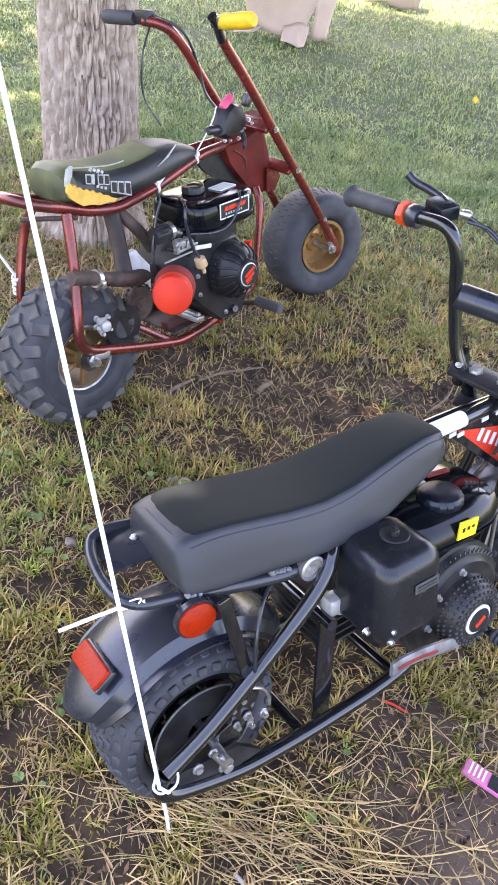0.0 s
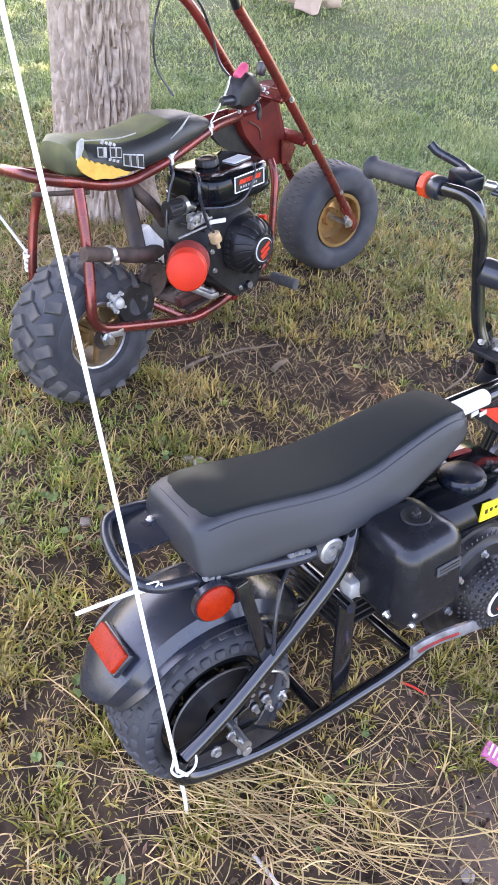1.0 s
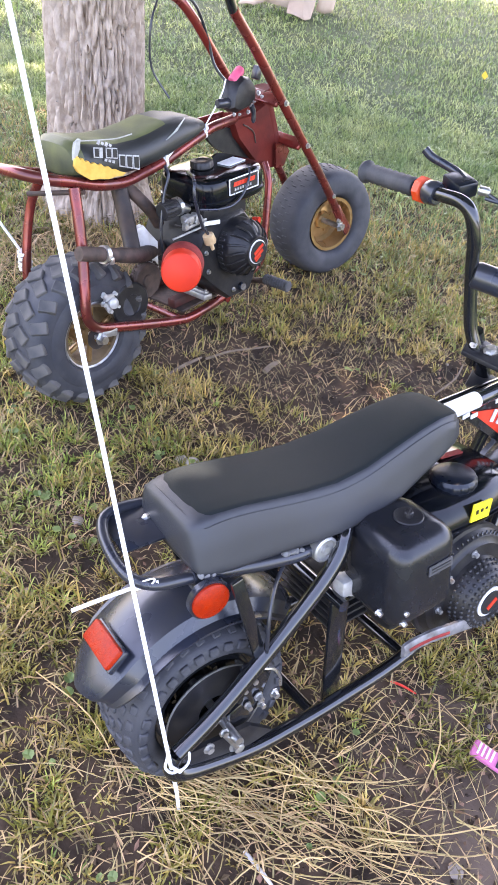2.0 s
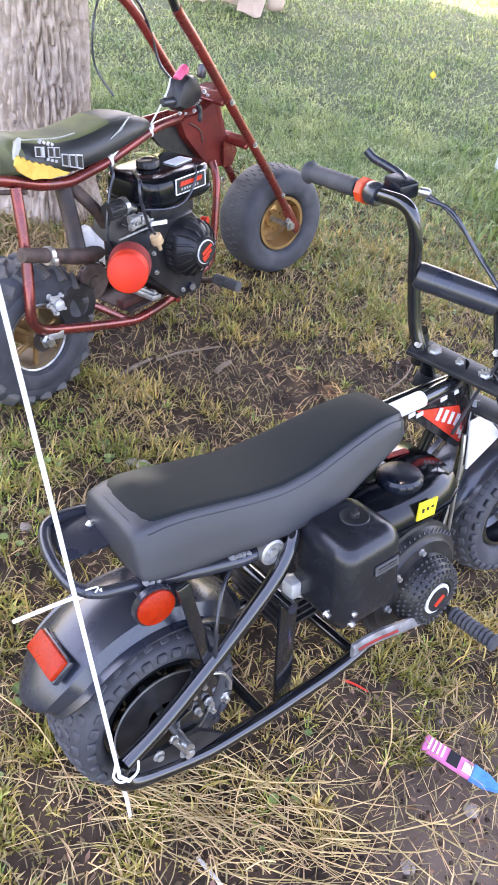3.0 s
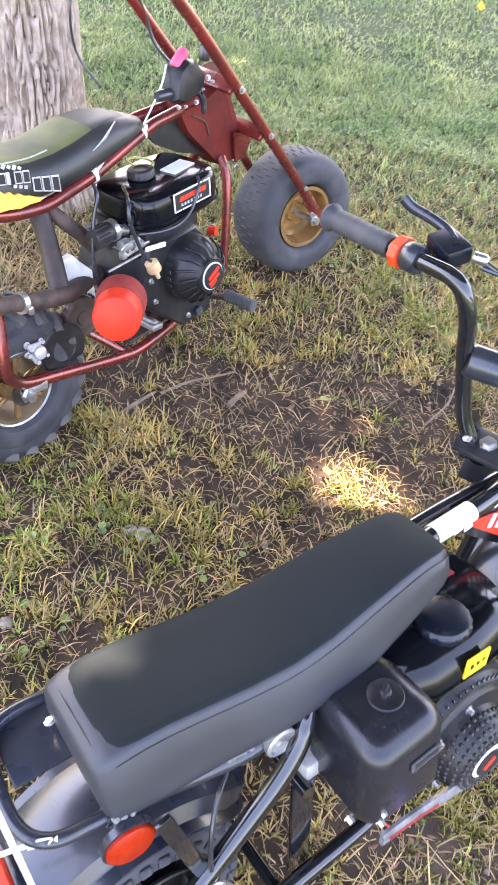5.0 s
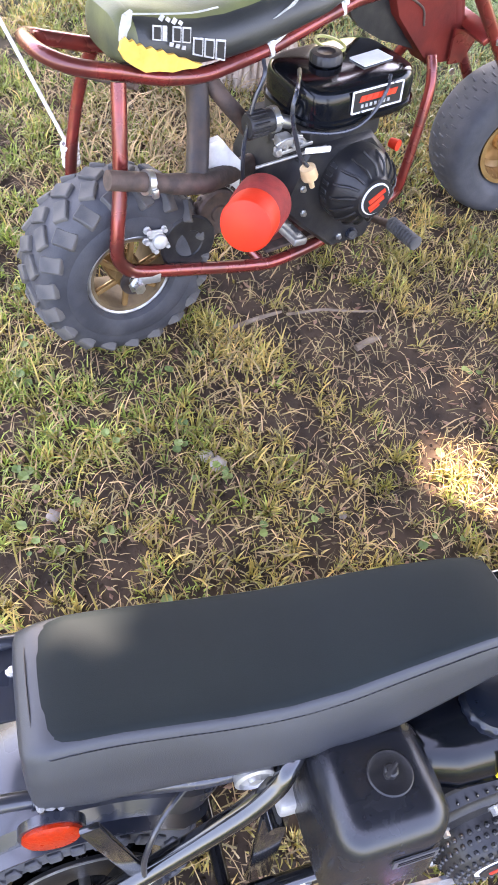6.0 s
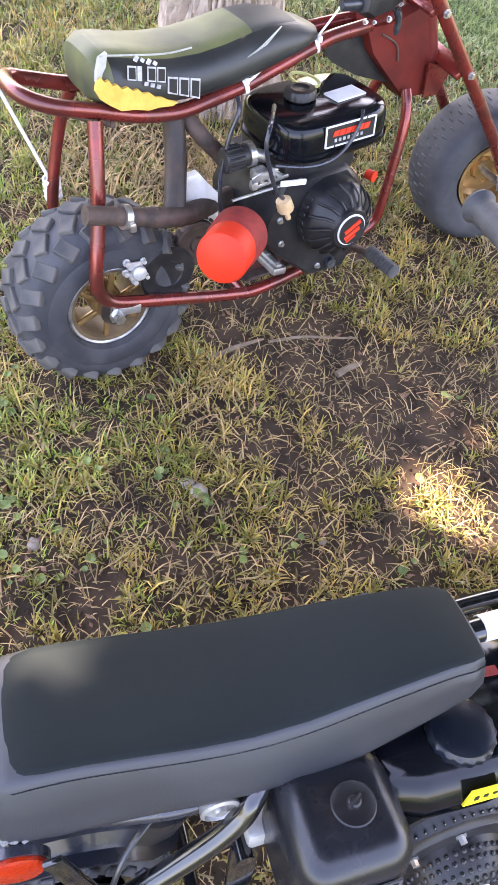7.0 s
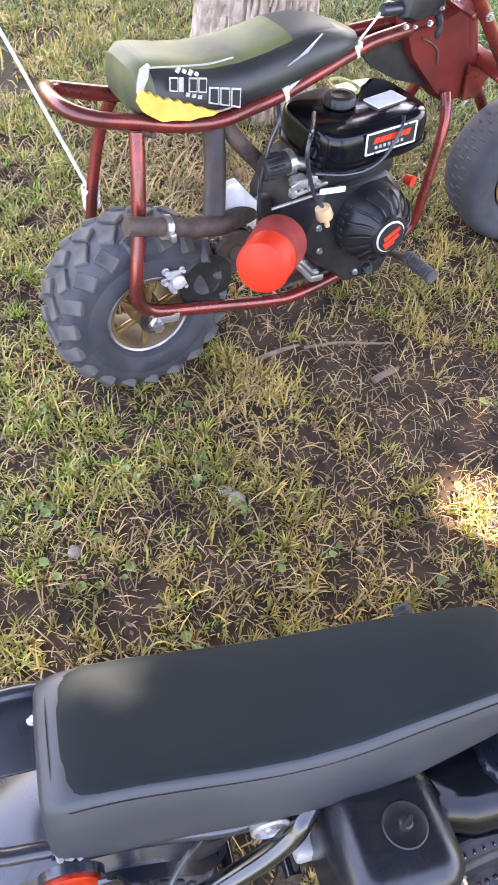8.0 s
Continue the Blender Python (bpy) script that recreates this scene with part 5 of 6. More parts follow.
class Blades:
    """Collects many narrow curved blades into one mesh."""

    def __init__(self, patch=False):
        self.v, self.f, self.patch = [], [], patch

    def add(self, x, y, z, az, length, lean, width, curl=.5):
        if self.patch and past_rim(x, y):
            return
        dx, dy = math.cos(az), math.sin(az)
        px, py = -dy * width / 2, dx * width / 2
        i = len(self.v)
        h1, o1 = length * .55 * math.cos(lean * .6), length * .55 * math.sin(lean * .6)
        l2 = lean * (1 + curl)
        h2, o2 = h1 + length * .45 * math.cos(l2), o1 + length * .45 * math.sin(l2)
        h2 = max(h2, .002)
        self.v += [(x + px, y + py, z), (x - px, y - py, z), (x + dx * o1 - px * .8, y + dy * o1 - py * .8, z + h1), (x + dx * o1 + px * .8, y + dy * o1 + py * .8, z + h1), (x + dx * o2, y + dy * o2, z + h2)]
        self.f += [(i, i + 1, i + 2, i + 3), (i + 3, i + 2, i + 4)]

    def make(self, name, mat, label, category):
        me = bpy.data.meshes.new(name)
        me.from_pydata(self.v, [], self.f)
        me.materials.append(mat)
        return tagged(new(name, me), label, category, kind="stuff")


near, lush, dry, far = Blades(True), Blades(True), Blades(True), Blades()


def tuft(x, y, blades, span, wide, flat):
    """A star of broad short blades round one root."""
    a0 = rng.uniform(0, 6.283)
    green = .07 + sum(k * math.exp(-((x - cx) / rx) ** 2 - ((y - cy) / ry) ** 2) for cx, cy, rx, ry, k in LUSH_SPOTS) * 1.05
    fresh = lush if rng.random() < green else near
    for j in range(blades):
        a = a0 + 6.283 * j / blades + rng.uniform(-.5, .5)
        r_ = rng.uniform(0, .008)
        bx, by = x + r_ * math.cos(a), y + r_ * math.sin(a)
        bl = far if rng.random() < (y - 2.3) / 1.2 else fresh if rng.random() < .9 else dry
        bl.add(bx, by, height(bx, by) - .003, a, span * rng.uniform(.55, 1.15), rng.uniform(*flat), wide * rng.uniform(.7, 1.2), rng.uniform(.05, .6))


for k in range(38000):
    x, y = rng.uniform(-1.6, 1.8), rng.uniform(.1, 2.9)
    cover = 1 - bare(x, y)
    clump = noise.noise(Vector((x * 9, y * 9, 1.0))) + .6 * noise.noise(Vector((x * 21, y * 21, 4.0)))
    if rng.random() > cover ** 1.2 * max(.10, min(1.0, .5 + clump * 1.4)):
        continue
    tall = .8 + .5 * max(0.0, clump)
    tuft(x, y, rng.randint(6, 12), rng.uniform(.028, .052) * tall, rng.uniform(.0026, .0050), (.35, 1.35))
    if rng.random() < .3:
        bx, by = x + rng.gauss(0, .03), y + rng.gauss(0, .03)
        near.add(bx, by, height(bx, by) - .003, rng.uniform(0, 6.283), rng.uniform(.05, .085), rng.uniform(.4, 1.0), .0042, .5)
for k in range(15000):
    x, y = rng.uniform(-1.9, 2.0), 2.5 + 1.7 * rng.random()
    if rng.random() < bare(x, y) * 1.1 or rng.random() > (y - 2.3) * 1.6:
        continue
    tuft(x, y, rng.randint(5, 9), rng.uniform(.03, .06), rng.uniform(.003, .005), (.4, 1.3))
for k in range(6000):
    x, y = rng.uniform(-1.5, 1.6), rng.uniform(.1, 2.8)
    if rng.random() < bare(x, y) * 1.0:
        continue
    tuft(x, y, rng.randint(2, 5), rng.uniform(.014, .03), rng.uniform(.002, .004), (.5, 1.4))
lush.make("green_grass", GRASS_GREEN, "fresh green grass in lush tufts, coloured bright as if sunlit", "grass")
near.make("lawn_grass", GRASS, "thin yellow-green lawn grass in tufts", "grass")
# dead blades lying flat on the soil, thick round the foot of the tree
for k in range(34000):
    x, y = rng.uniform(-1.5, 1.7), rng.uniform(.1, 3.4)
    if rng.random() < .4 * bare(x, y):
        continue
    dry.add(x, y, height(x, y) + rng.uniform(.002, .008), rng.uniform(0, 6.283), rng.uniform(.018, .07), rng.uniform(1.2, 1.62), rng.uniform(.0014, .0036), 0)
for k in range(22000):
    x, y = rng.uniform(-1.3, 1.6), rng.uniform(.2, 2.9)
    dry.add(x, y, height(x, y) + rng.uniform(.002, .006), rng.uniform(0, 6.283), rng.uniform(.008, .03), rng.uniform(1.2, 1.6), rng.uniform(.0012, .0026), 0)
for k in range(1500):
    x, y = rng.gauss(-.66, .2), rng.gauss(2.25, .17)
    dry.add(x, y, height(x, y) + rng.uniform(.006, .016), rng.uniform(0, 6.283), rng.uniform(.04, .11), rng.uniform(1.3, 1.6), rng.uniform(.0025, .0050), 0)
dry.make("dead_grass", STRAW, "dead straw-coloured grass lying on the soil", "dead grass")
for k in range(150000):
    y = 3.4 + 10.5 * rng.random() ** 1.5
    half = 1.2 + (y - 3.4) * .55
    x = rng.uniform(-half - .9, half)
    s = 1 + (y - 3.4) * .09
    cl_ = noise.noise(Vector((x * 2.2, y * 2.2, 6.0))) + .6 * noise.noise(Vector((x * 6, y * 6, 2.0)))
    if cl_ < -.25 and rng.random() < .15:
        continue
    far.add(x, y, height(x, y) - .004, rng.uniform(0, 6.283), rng.uniform(.025, .055) * (1 + .6 * cl_), rng.uniform(.5, 1.4), rng.uniform(.0035, .0065) * s, .5)
far.make("far_lawn", GRASS_FAR, "green mown lawn beyond the bikes", "lawn")

# lawn all round, thinner away from the path
wide = Blades()
for k in range(60000):
    x, y = rng.uniform(-6, 6), rng.uniform(-5, 7)
    inside = max(abs(x - .1) / 1.75, abs(y - 1.5) / 1.5)
    if inside < .9 + .5 * rng.random() or (y > 3.4 and abs(x) < 2):
        continue
    wide.add(x, y, height(x, y) - .004, rng.uniform(0, 6.283), rng.uniform(.04, .09), rng.uniform(.5, 1.4), rng.uniform(.006, .012), .5)
wide.make("outer_lawn", GRASS_FAR, "green mown lawn around the parked bikes", "lawn")
# thin grass where the worn patch runs out into the lawn
edge, er = Blades(), random.Random(5)
for k in range(30000):
    x, y = er.uniform(-3.2, 3.4), er.uniform(-1.5, 3.9)
    out = max(abs(x - .1) / 1.75, abs(y - 1.5) / 1.5) + .25 * noise.noise(Vector((x * 1.6, y * 1.6, 2.0)))
    if out < .72 or er.random() > (1.9 - out) * 1.1 or (y > 2.9 and abs(x) < 1.6):
        continue
    edge.add(x, y, height(x, y) - .003, er.uniform(0, 6.283), er.uniform(.03, .065), er.uniform(.5, 1.4), er.uniform(.004, .008), .4)
edge.make("verge_grass", GRASS, "thin yellow-green grass at the rim of the worn patch", "grass")

# long straw stalks beside the black bike
st = nm()
for k in range(390):
    if k < 200:          # a swathe that fans out from behind the rear wheel
        x, y = rng.gauss(.33, .14), rng.gauss(.655, .045)
        a, L = rng.gauss(-.25, .35), .05 + .26 * rng.random() ** 2
    else:
        x, y = rng.gauss(.45, .32), rng.gauss(.70, .16)
        a, L = rng.uniform(-1.6, 1.6), .03 + .22 * rng.random() ** 2.6
    if x < .0 or y > .98:
        continue
    a += math.pi if rng.random() < .5 else 0
    z = height(x, y) + rng.uniform(.004, .022)
    p = [Vector((x, y, z)), Vector((x + math.cos(a) * L * .5, y + math.sin(a) * L * .5, z + rng.uniform(.0, .018))), Vector((x + math.cos(a + .15) * L, y + math.sin(a + .15) * L, z + rng.uniform(-.004, .012)))]
    tube(st, p, .0005 + .0010 * rng.random() ** 2, 5, True, 3)
tagged(part("straw_stalks", st, STALK), "long bright dry straw stalks lying on the soil", "straw", kind="stuff")

# rank weeds round a pale metal frame at the edge of the bare patch
wd_ = Blades()
for k in range(900):
    x, y = max(.93, rng.gauss(1.2, .15)), rng.gauss(3.42, .3)
    wd_.add(x, y, height(x, y) - .004, rng.uniform(0, 6.283), rng.uniform(.06, .15), rng.uniform(.3, 1.2), rng.uniform(.006, .014), rng.uniform(.3, .9))
wd_.make("rank_weeds", CLOVER, "taller dark green weeds growing at the lawn edge", "weeds")
mf = thing("metal_frame", pose(1.09, 3.87, 0), "pale painted tubular metal frame lying in the weeds", "metal frame")
b = nm()
tube(b, [Vector((0, 0, -.01)), Vector((-.012, -.015, .14)), Vector((-.03, -.04, .32)), Vector((.1, -.06, .42)), Vector((.4, -.06, .42))], .012, 12)
part("leg_tube", b, PALE_METAL, mf)
b = nm()
tube(b, [Vector((-.012, -.2, .008)), Vector((.03, -.36, .02)), Vector((.08, -.54, .02)), Vector((.35, -.6, .02))], .012, 12)
part("base_tube", b, PALE_METAL, mf)
# wood chips and leaf litter
lt = Blades()
for k in range(9000):
    x, y = rng.uniform(-1.4, 1.7), rng.uniform(.1, 3.3)
    if rng.random() > .3 + bare(x, y):
        continue
    z = height(x, y) + .003
    i = len(lt.v)
    a, L, W = rng.uniform(0, 6.283), rng.uniform(.004, .013), rng.uniform(.002, .0055)
    c_, s_ = math.cos(a), math.sin(a)
    t_ = rng.uniform(-.004, .006)
    lt.v += [(x + c_ * L - s_ * W * .3, y + s_ * L + c_ * W * .3, z + .004 + t_), (x - s_ * W, y + c_ * W, z + .003), (x - c_ * L, y - s_ * L, z + .004 - t_), (x + s_ * W, y - c_ * W, z + .002)]
    lt.f += [(i, i + 1, i + 2, i + 3)]
lt.make("ground_litter", LITTER, "wood chips and dead leaf scraps on bare soil", "litter")
clod = Blades()
for k in range(20000):
    x, y = rng.uniform(-1.3, 1.6), rng.uniform(.2, 3.0)
    if rng.random() > .25 + bare(x, y):
        continue
    r_ = .0014 + .0062 * rng.random() ** 3
    z = height(x, y) + r_ * .3
    i = len(clod.v)
    a = rng.uniform(0, 6.283)
    clod.v += [(x, y, z + r_ * rng.uniform(.6, 1.1))] + [(x + math.cos(a + q * 1.2566) * r_ * rng.uniform(.7, 1.3), y + math.sin(a + q * 1.2566) * r_ * rng.uniform(.7, 1.3), z - r_ * .4) for q in range(5)]
    clod.f += [(i, i + 1 + q, i + 1 + (q + 1) % 5) for q in range(5)]
clod.make("soil_crumbs", SOIL, "loose brown soil crumbs on the bare ground", "soil")
cl = Blades()
for k in range(110):
    x, y = rng.uniform(-1.2, 1.5), rng.uniform(.3, 3.0)
    if k % 3 == 0:
        x, y = rng.gauss(-.45, .22), rng.gauss(1.3, .25)
    if abs(x - .51) < .09 and abs(y - .955) < .07:
        x += .2
    for j in range(rng.randint(1, 4)):
        a = rng.uniform(0, 6.283)
        bx, by = x + rng.uniform(-.03, .03), y + rng.uniform(-.03, .03)
        z = height(bx, by) + rng.uniform(.008, .03)
        r_ = rng.uniform(.005, .011)
        i = len(cl.v)
        ring = 8
        cl.v += [(bx, by, z - r_ * .25)] + [(bx + math.cos(a + q * 6.283 / ring) * r_ * (1.25 if q % 8 == 0 else 1), by + math.sin(a + q * 6.283 / ring) * r_, z + rng.uniform(-.002, .003)) for q in range(ring)]
        cl.f += [(i, i + 1 + q, i + 1 + (q + 1) % ring) for q in range(ring)]
cl.make("broad_weeds", CLOVER, "small round-leaved green weeds in the grass", "weeds")


def stone(name, x, y, r, label, mat=STONE, flat=.5):
    b = nm()
    bmesh.ops.create_icosphere(b, subdivisions=2, radius=r)
    for v in b.verts:
        v.co *= 1 + .3 * noise.noise(v.co * (1.4 / r) + Vector((x * 9, y * 7, 0)))
        v.co.z *= flat
    b.transform(Matrix.Translation((x, y, height(x, y) + r * flat * .5)))
    return tagged(part(name, b, mat), label, "stone", "loose stones")


stone("stone", -.082, 1.445, .016, "pale stone half sunk in the grass", PALE_STONE, .5)
stone("stone", -.052, 1.441, .019, "pale stone half sunk in the grass", PALE_STONE, .5)
stone("stone", -.253, 1.172, .014, "brown stone half sunk in the grass", STONE, .45)
stone("stone", .74, .76, .014, "small brown stone on bare soil")
stone("stone", .62, .64, .013, "small brown stone on bare soil")
for k in range(14):
    stone("pebble", rng.uniform(-.4, 1.1), rng.uniform(.45, 2.3), rng.uniform(.005, .011), "small brown pebble on the soil")


def stick(name, pts, r, mat, label, category):
    b = nm()
    tube(b, [Vector((x, y, height(x, y) + z)) for x, y, z in pts], r, 8, True, 4, [r * 1.1, r, r * .8, r * .55])
    return tagged(part(name, b, mat), label, category)


stick("twig", [(-.212, 1.748, .008), (-.175, 1.808, .012), (-.135, 1.866, .010)], .0055, TWIG, "grey-brown twig on the ground", "twig")
stick("twig", [(-.122, 1.868, .006), (-.06, 1.925, .012), (0, 1.965, .010), (.05, 2.005, .006)], .0033, TWIG, "thin bent twig on the ground", "twig")
stick("twig", [(.056, 1.875, .006), (.072, 1.908, .012), (.090, 1.938, .008)], .008, TWIG, "short thick twig on the ground", "twig")
stick("twig", [(.262, .585, .008), (.30, .556, .012), (.338, .525, .008)], .0034, PALE_TWIG, "thin bleached straight stick on the soil", "twig")
stick("twig", [(.56, 1.93, .01), (.62, 2.02, .02), (.65, 2.12, .012)], .003, TWIG, "thin dry stem on the ground", "twig")
stick("plastic_strip", [(.487, .964, .006), (.512, .960, .008), (.541, .951, .006)], .0026, RED_LABEL, "thin red plastic strip on the soil", "plastic strip")

# flat printed plastic tube
pk = thing("plastic_tube", pose(.70, .843, .010, 0, 0, -24), "flat pink and blue printed plastic tube lying on soil", "plastic tube")
b = nm()
box(b, (-.005, 0, 0), (.10, .034, .012), .004)
part("tube_body", b, PINK_PRINT, pk, "pink printed tube body")
b = nm()
loft(b, [[Vector((.045, y, z)) for y, z in ((-.0165, -.0055), (.0165, -.0055), (.0165, .0062), (-.0165, .0062))], [Vector((.075, y, z)) for y, z in ((-.014, -.005), (.014, -.005), (.014, .006), (-.014, .006))], [Vector((.10, y, z)) for y, z in ((-.005, -.004), (.005, -.004), (.005, .005), (-.005, .005))]])
part("tube_nozzle", b, BLUE_PRINT, pk, "blue tube end")
for k in range(4):
    b = nm()
    box(b, (-.043 + k * .009, .001, .0065), (.004, .025, .002), 0)
    part("print_bar", b, WHITE_LABEL, pk)
b = nm()
box(b, (.006, 0, .0065), (.022, .028, .002), 0)
part("print_field", b, DARK_LABEL, pk)
b = nm()
box(b, (.035, -.002, .0066), (.018, .02, .002), 0)
part("print_bar", b, WHITE_LABEL, pk)

# ---- tree ----
tree = thing("tree", pose(-.742, 2.69, 0), "grey-barked shade tree standing behind the red minibike", "tree")
b = nm()
rings = []
SEG, TOP = 260, 4.6
levels = [0, .03, .06, .1] + [0.115 + i * .0125 for i in range(164)] + [2.3, 2.8, 3.4, 4.0, TOP]
for z in levels:
    base = .158 - .008 * z + .03 * math.exp(-z / .07) + .014 * math.exp(-z / .5)
    ring = []
    for k in range(SEG):
        a = 2 * math.pi * k / SEG
        ca, sa = math.cos(a), math.sin(a)
        wv = noise.noise(Vector((ca * 1.2, sa * 1.2, z * .8))) * .016
        p = Vector((ca * 5.2, sa * 5.2, z * 5.2))
        warp = noise.noise(p * 1.6) * .8
        n1 = noise.noise(Vector((ca * 7.5 + warp * .5, sa * 7.5 - warp * .45, z * 8.5 + warp * 1.8)))
        n2 = noise.noise(Vector((ca * 11 - warp * .4 + 7, sa * 11 + warp * .5, z * 12 + warp * 1.5)))
        furrow = math.exp(-(n1 / .12) ** 2) + .6 * math.exp(-(n2 / .11) ** 2)
        fine = noise.noise(Vector((ca * 26, sa * 26, z * 30)))
        r_ = base + wv - .021 * min(1.2, furrow) + .0025 * fine + .006
        root = .03 * max(0, math.sin(a * 4 + 1)) ** 2 * math.exp(-z / .1) + .035 * max(0, -ca * .9 - sa * .4) * math.exp(-z / .2)
        ring.append(Vector(((r_ + root) * ca, (r_ + root) * sa, z - .03)))
    rings.append(ring)
loft(b, rings)
part("trunk", b, BARK, tree, "furrowed grey-brown trunk", 80)
for k in range(7):
    a = k * .9 + .4
    z0 = 2.4 + .3 * k
    b = nm()
    d = Vector((math.cos(a), math.sin(a), 0))
    L = 3.4 - .25 * k
    tube(b, [Vector((0, 0, z0)), d * L * .35 + Vector((0, 0, z0 + .7)), d * L * .7 + Vector((0, 0, z0 + 1.2)), d * L + Vector((0, 0, z0 + 1.5))], .06, 10, True, 5, [.085, .07, .05, .035, .02])
    part("limb", b, BARK, tree)
LIT = [Vector((.405, 1.630, 0)), Vector((-.28, 1.545, 0)), Vector((.03, .69, 0)), Vector((-2.1, 5.0, 0)), Vector((-1.45, 3.6, 0))]     # spots of sun that reach the ground
WIDE = [.065, .055, .05, .75, .3]
LEFT_IN = [0, 0, 0, .25, .35]      # share of leaves that stays in each gap
# unseen crown, spread past the trunk to shade the bikes, with gaps cut sunward
crown = Blades()
cr = random.Random(9)
for k in range(76000):
    a, q = cr.uniform(0, 6.283), math.sqrt(cr.random())
    R = 4.75 * q
    p = Vector((-.2 + R * math.cos(a), 4.55 + R * math.sin(a), 3.6 + 3.1 * cr.random() * math.sqrt(max(.05, 1 - q * q * .8))))
    if noise.noise(p * .9) < -.55:
        continue
    hole = False
    for c0, wd, keep in zip(LIT, WIDE, LEFT_IN):
        d = p - c0
        if (d - to_sun * d.dot(to_sun)).length < wd + .09 and cr.random() >= keep:
            hole = True
    if hole:
        continue
    i = len(crown.v)
    n1 = Vector((cr.gauss(0, 1), cr.gauss(0, 1), cr.gauss(.6, 1))).normalized()
    s1 = n1.orthogonal().normalized()
    s2 = n1.cross(s1)
    L, W = cr.uniform(.07, .13), cr.uniform(.04, .07)
    p -= Vector((-.742, 2.69, 0))
    crown.v += [tuple(p + s1 * L), tuple(p + s2 * W + s1 * L * .2), tuple(p - s1 * L), tuple(p - s2 * W + s1 * L * .2)]
    crown.f += [(i, i + 1, i + 2, i + 3)]
me = bpy.data.meshes.new("crown")
me.from_pydata(crown.v, [], crown.f)
me.materials.append(LEAF)
new("crown", me).parent = tree


# ---- cardboard on the lawn ----
def crumpled(name, pts, seed, parent=None):
    b = nm()
    loft(b, [[Vector(p) for p in r] for r in pts], False, False)
    bmesh.ops.subdivide_edges(b, edges=list(b.edges), cuts=4, use_grid_fill=True)
    for v in b.verts:
        v.co += Vector((noise.noise(v.co * 5 + Vector((seed, 0, 0))), noise.noise(v.co * 4 + Vector((0, seed, 0))), noise.noise(v.co * 6 + Vector((3, 1, seed))))) * .04
        v.co.z = max(v.co.z, .004)
    ob = part(name, b, CARDBOARD, parent, "", 20)
    ob.modifiers.new("thick", "SOLIDIFY").thickness = .006
    return ob


cb = thing("cardboard_box", pose(-.40, 6.05, 0), "crumpled brown cardboard box with torn flaps on the lawn", "cardboard box", "cardboard boxes")
crumpled("front_panel", [[(-.42, .05, .40), (-.14, .05, .46), (.06, .04, .45)], [(-.46, -.06, .22), (-.16, -.08, .26), (.07, -.06, .24)], [(-.40, -.1, .03), (-.14, -.12, .03), (.04, -.1, .02)]], 1, cb)
crumpled("side_panel", [[(.06, .04, .45), (.17, .2, .42)], [(.08, -.06, .24), (.19, .12, .22)], [(.05, -.1, .02), (.17, .05, .01)]], 2, cb)
crumpled("top_panel", [[(-.42, .06, .41), (-.14, .06, .47), (.06, .05, .46)], [(-.34, .42, .38), (-.1, .45, .43), (.16, .36, .41)]], 3, cb)
crumpled("torn_flap", [[(-.14, -.10, .10), (-.04, -.11, .10), (.05, -.1, .08)], [(-.12, -.26, .03), (0, -.32, .012), (.06, -.22, .01)]], 4, cb)
crumpled("torn_flap", [[(-.44, -.08, .10), (-.3, -.1, .08)], [(-.5, -.2, .012), (-.36, -.22, .012)]], 5, cb)
cb = thing("cardboard_box", pose(.18, 7.75, 0), "torn brown cardboard box lying on the lawn", "cardboard box", "cardboard boxes")
crumpled("front_panel", [[(-.25, .05, .3), (0, .05, .34), (.25, .04, .3)], [(-.26, -.06, .15), (0, -.08, .18), (.25, -.06, .15)], [(-.24, -.1, .01), (0, -.12, .01), (.22, -.1, .01)]], 6, cb)
crumpled("top_panel", [[(-.25, .06, .31), (0, .06, .35), (.25, .05, .31)], [(-.2, .3, .28), (.02, .32, .3), (.26, .28, .28)]], 7, cb)
b = nm()
g = [(0, 0), (.05, .03), (.12, .02), (.16, -.03), (.08, -.06), (.02, -.04)]
loft(b, [[Vector((1.28 + x, 5.5 + y, .012 + .02 * math.sin(9 * x))) for x, y in g], [Vector((1.28 + x, 5.5 + y, .018 + .02 * math.sin(9 * x))) for x, y in g]])
tagged(part("paper_scrap", b, PAPER), "pale yellowish paper scrap on the lawn", "paper scrap")
b = nm()
g = [(0, 0), (.02, .03), (.0, .07), (-.02, .03)]
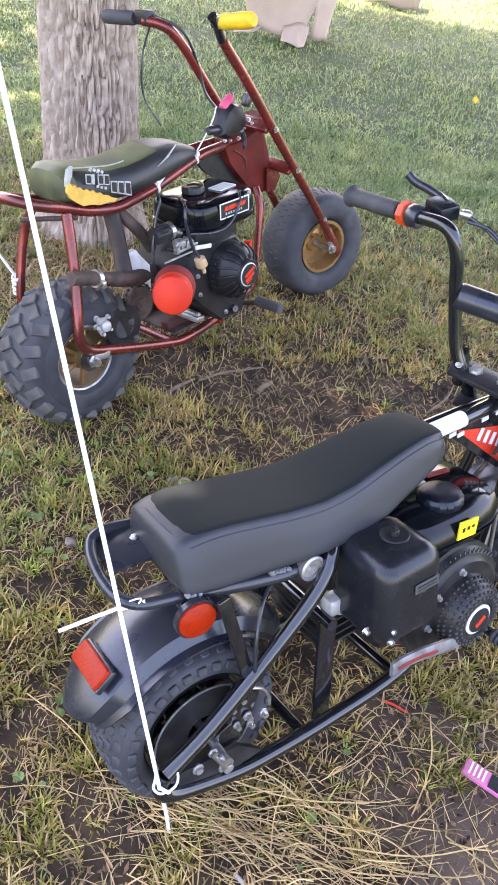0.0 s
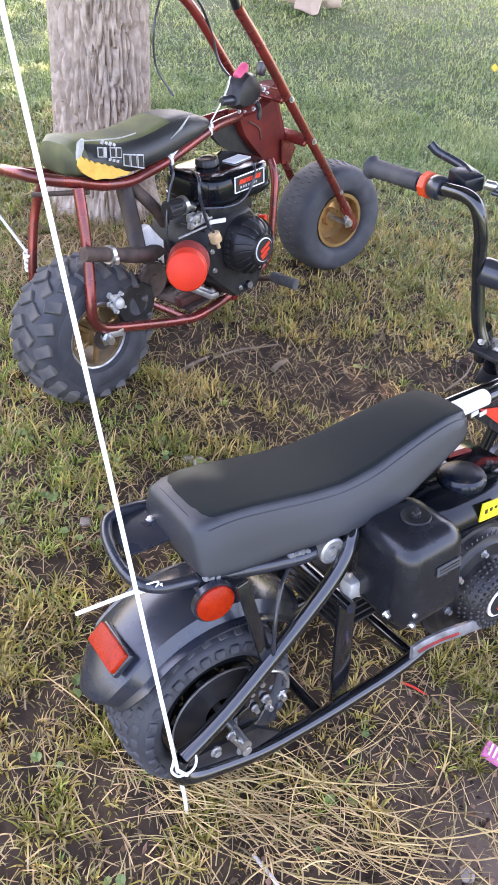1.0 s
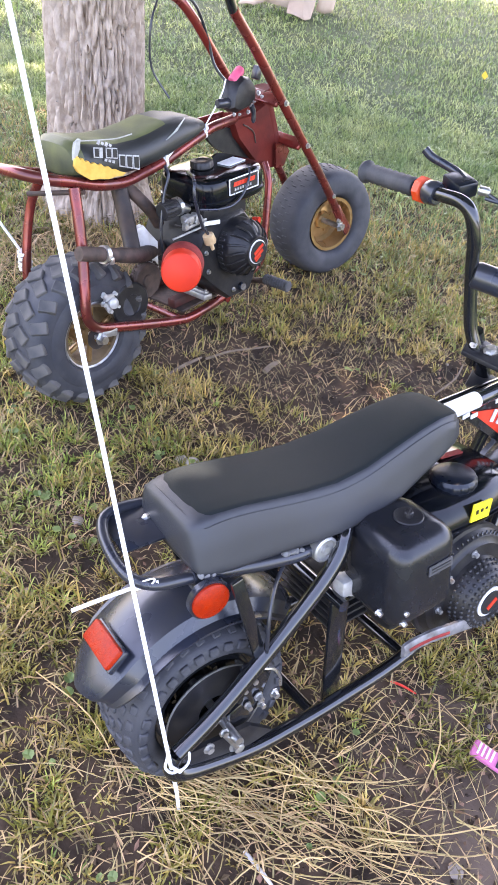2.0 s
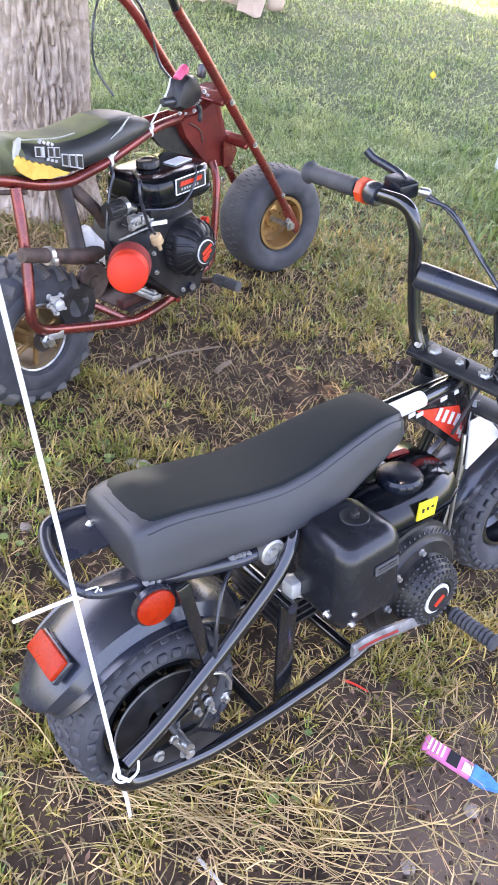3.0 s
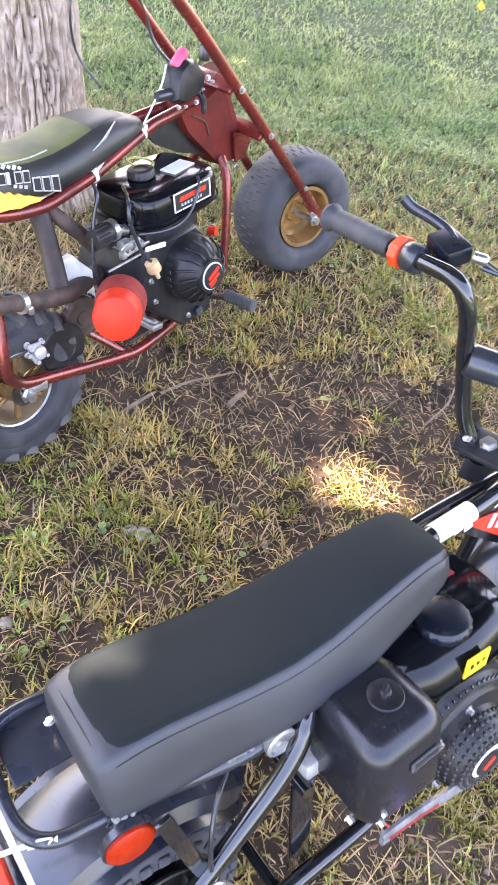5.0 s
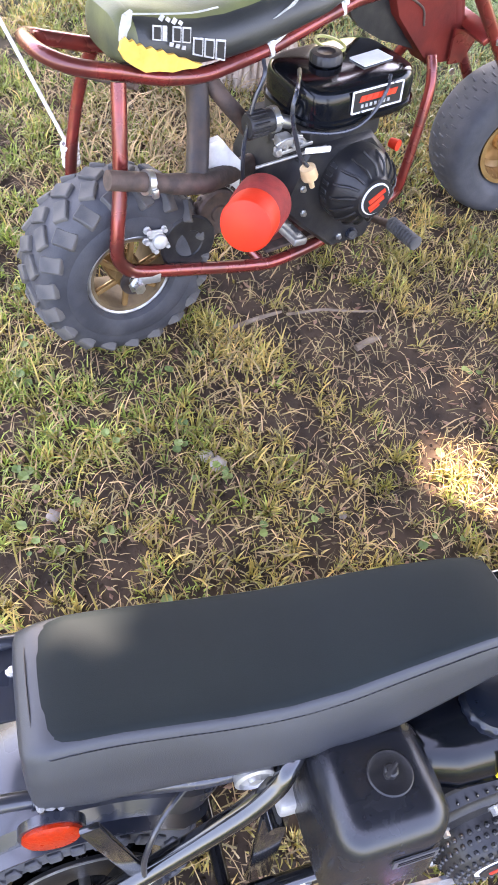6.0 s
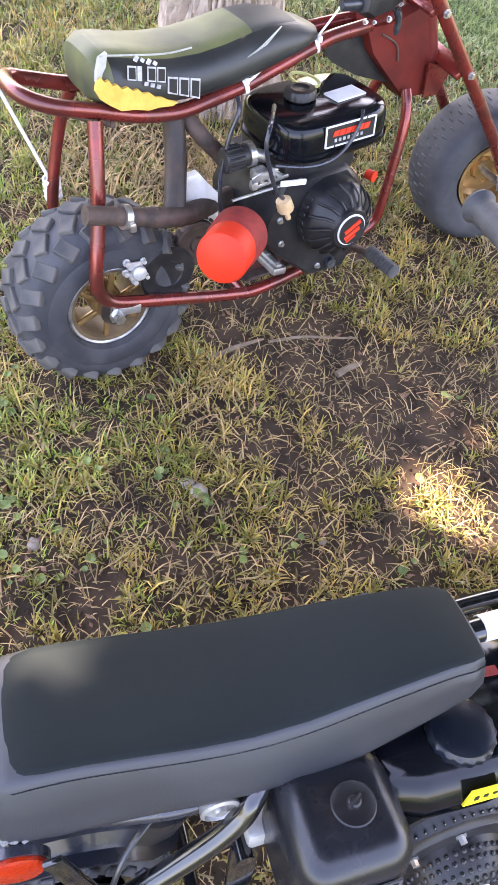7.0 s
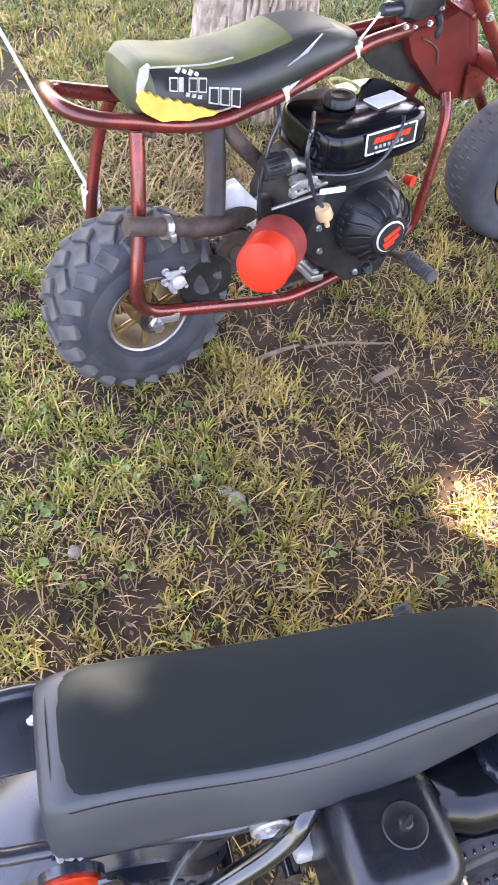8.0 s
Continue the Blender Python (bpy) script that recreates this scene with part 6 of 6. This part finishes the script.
loft(b, [[Vector((.81 + x, 5.1 + y, .03 + y * .4)) for x, y in g], [Vector((.81 + x, 5.1 + y, .033 + y * .4)) for x, y in g]])
tagged(part("fallen_leaf", b, YELLOW), "yellow fallen leaf on the lawn", "leaf")


# ---- white strings ----
def on(ob, u, v, w):
    return ob.matrix_basis @ V(u, v, w)


def string(name, pts, r, label, extra=()):
    root = part(name, tube(nm(), pts, r, 8, len(pts) > 2, 6), STRING)
    tagged(root, label, "string", "white strings")
    for nme, b in extra:
        part(nme, b, STRING, root)
    return root


A = on(BLK, -.094, .135, .172)
kn = nm()
tube(kn, [on(BLK, *p) for p in ((-.096, .139, .215), (-.101, .139, .198), (-.104, .137, .180), (-.097, .140, .166), (-.087, .142, .164), (-.077, .143, .164), (-.067, .142, .170), (-.062, .136, .182), (-.066, .126, .193))], .0022, 8)
tube(kn, [on(BLK, *p) for p in ((-.097, .140, .182), (-.090, .143, .172), (-.084, .143, .162), (-.080, .139, .156))], .0030, 8)
kn2 = nm()
tube(kn2, [A, A + (Vector((.138, .622, .004)) - A) * .5 + Vector((.002, 0, 0)), Vector((.138, .622, .004))], .0034, 8)
kn3 = nm()
B1 = on(BLK, -.062, .078, .463)
tube(kn3, [Vector((.05, .735, .478)), Vector((.012, .722, .463)), Vector((-.061, .689, .427))], .003, 8)
tube(kn3, [Vector((.012, .722, .466)), Vector((.026, .727, .478)), Vector((.044, .732, .487)), Vector((.040, .728, .476)), Vector((.020, .722, .463))], .0013, 6)
E_ = Vector((-.175, .905, 1.09))
string("string", [A, A + (E_ - A) * 1.25], .0033, "taut white string tied to the rear of the black minibike", (("knot", kn), ("loose_end", kn2), ("tie", kn3)))
T2 = Vector((-.600, 1.735, .29))
kn = nm()
for dz in (-.02, -.006, .01, .022):
    turned(kn, [(-.004, .0145), (-.004, .0185), (.004, .0185), (.004, .0145)], T2 + Vector((.0, 0, dz)), RED.matrix_basis.to_3x3() @ V(-.15, 0, 1), 16, True)
D2 = Vector((-.65, .13, .75))
string("string", [T2 + Vector((0, 0, .01)), T2 + D2 * 1.4], .0037, "taut white string tied to the red minibike frame", (("knot", kn),))
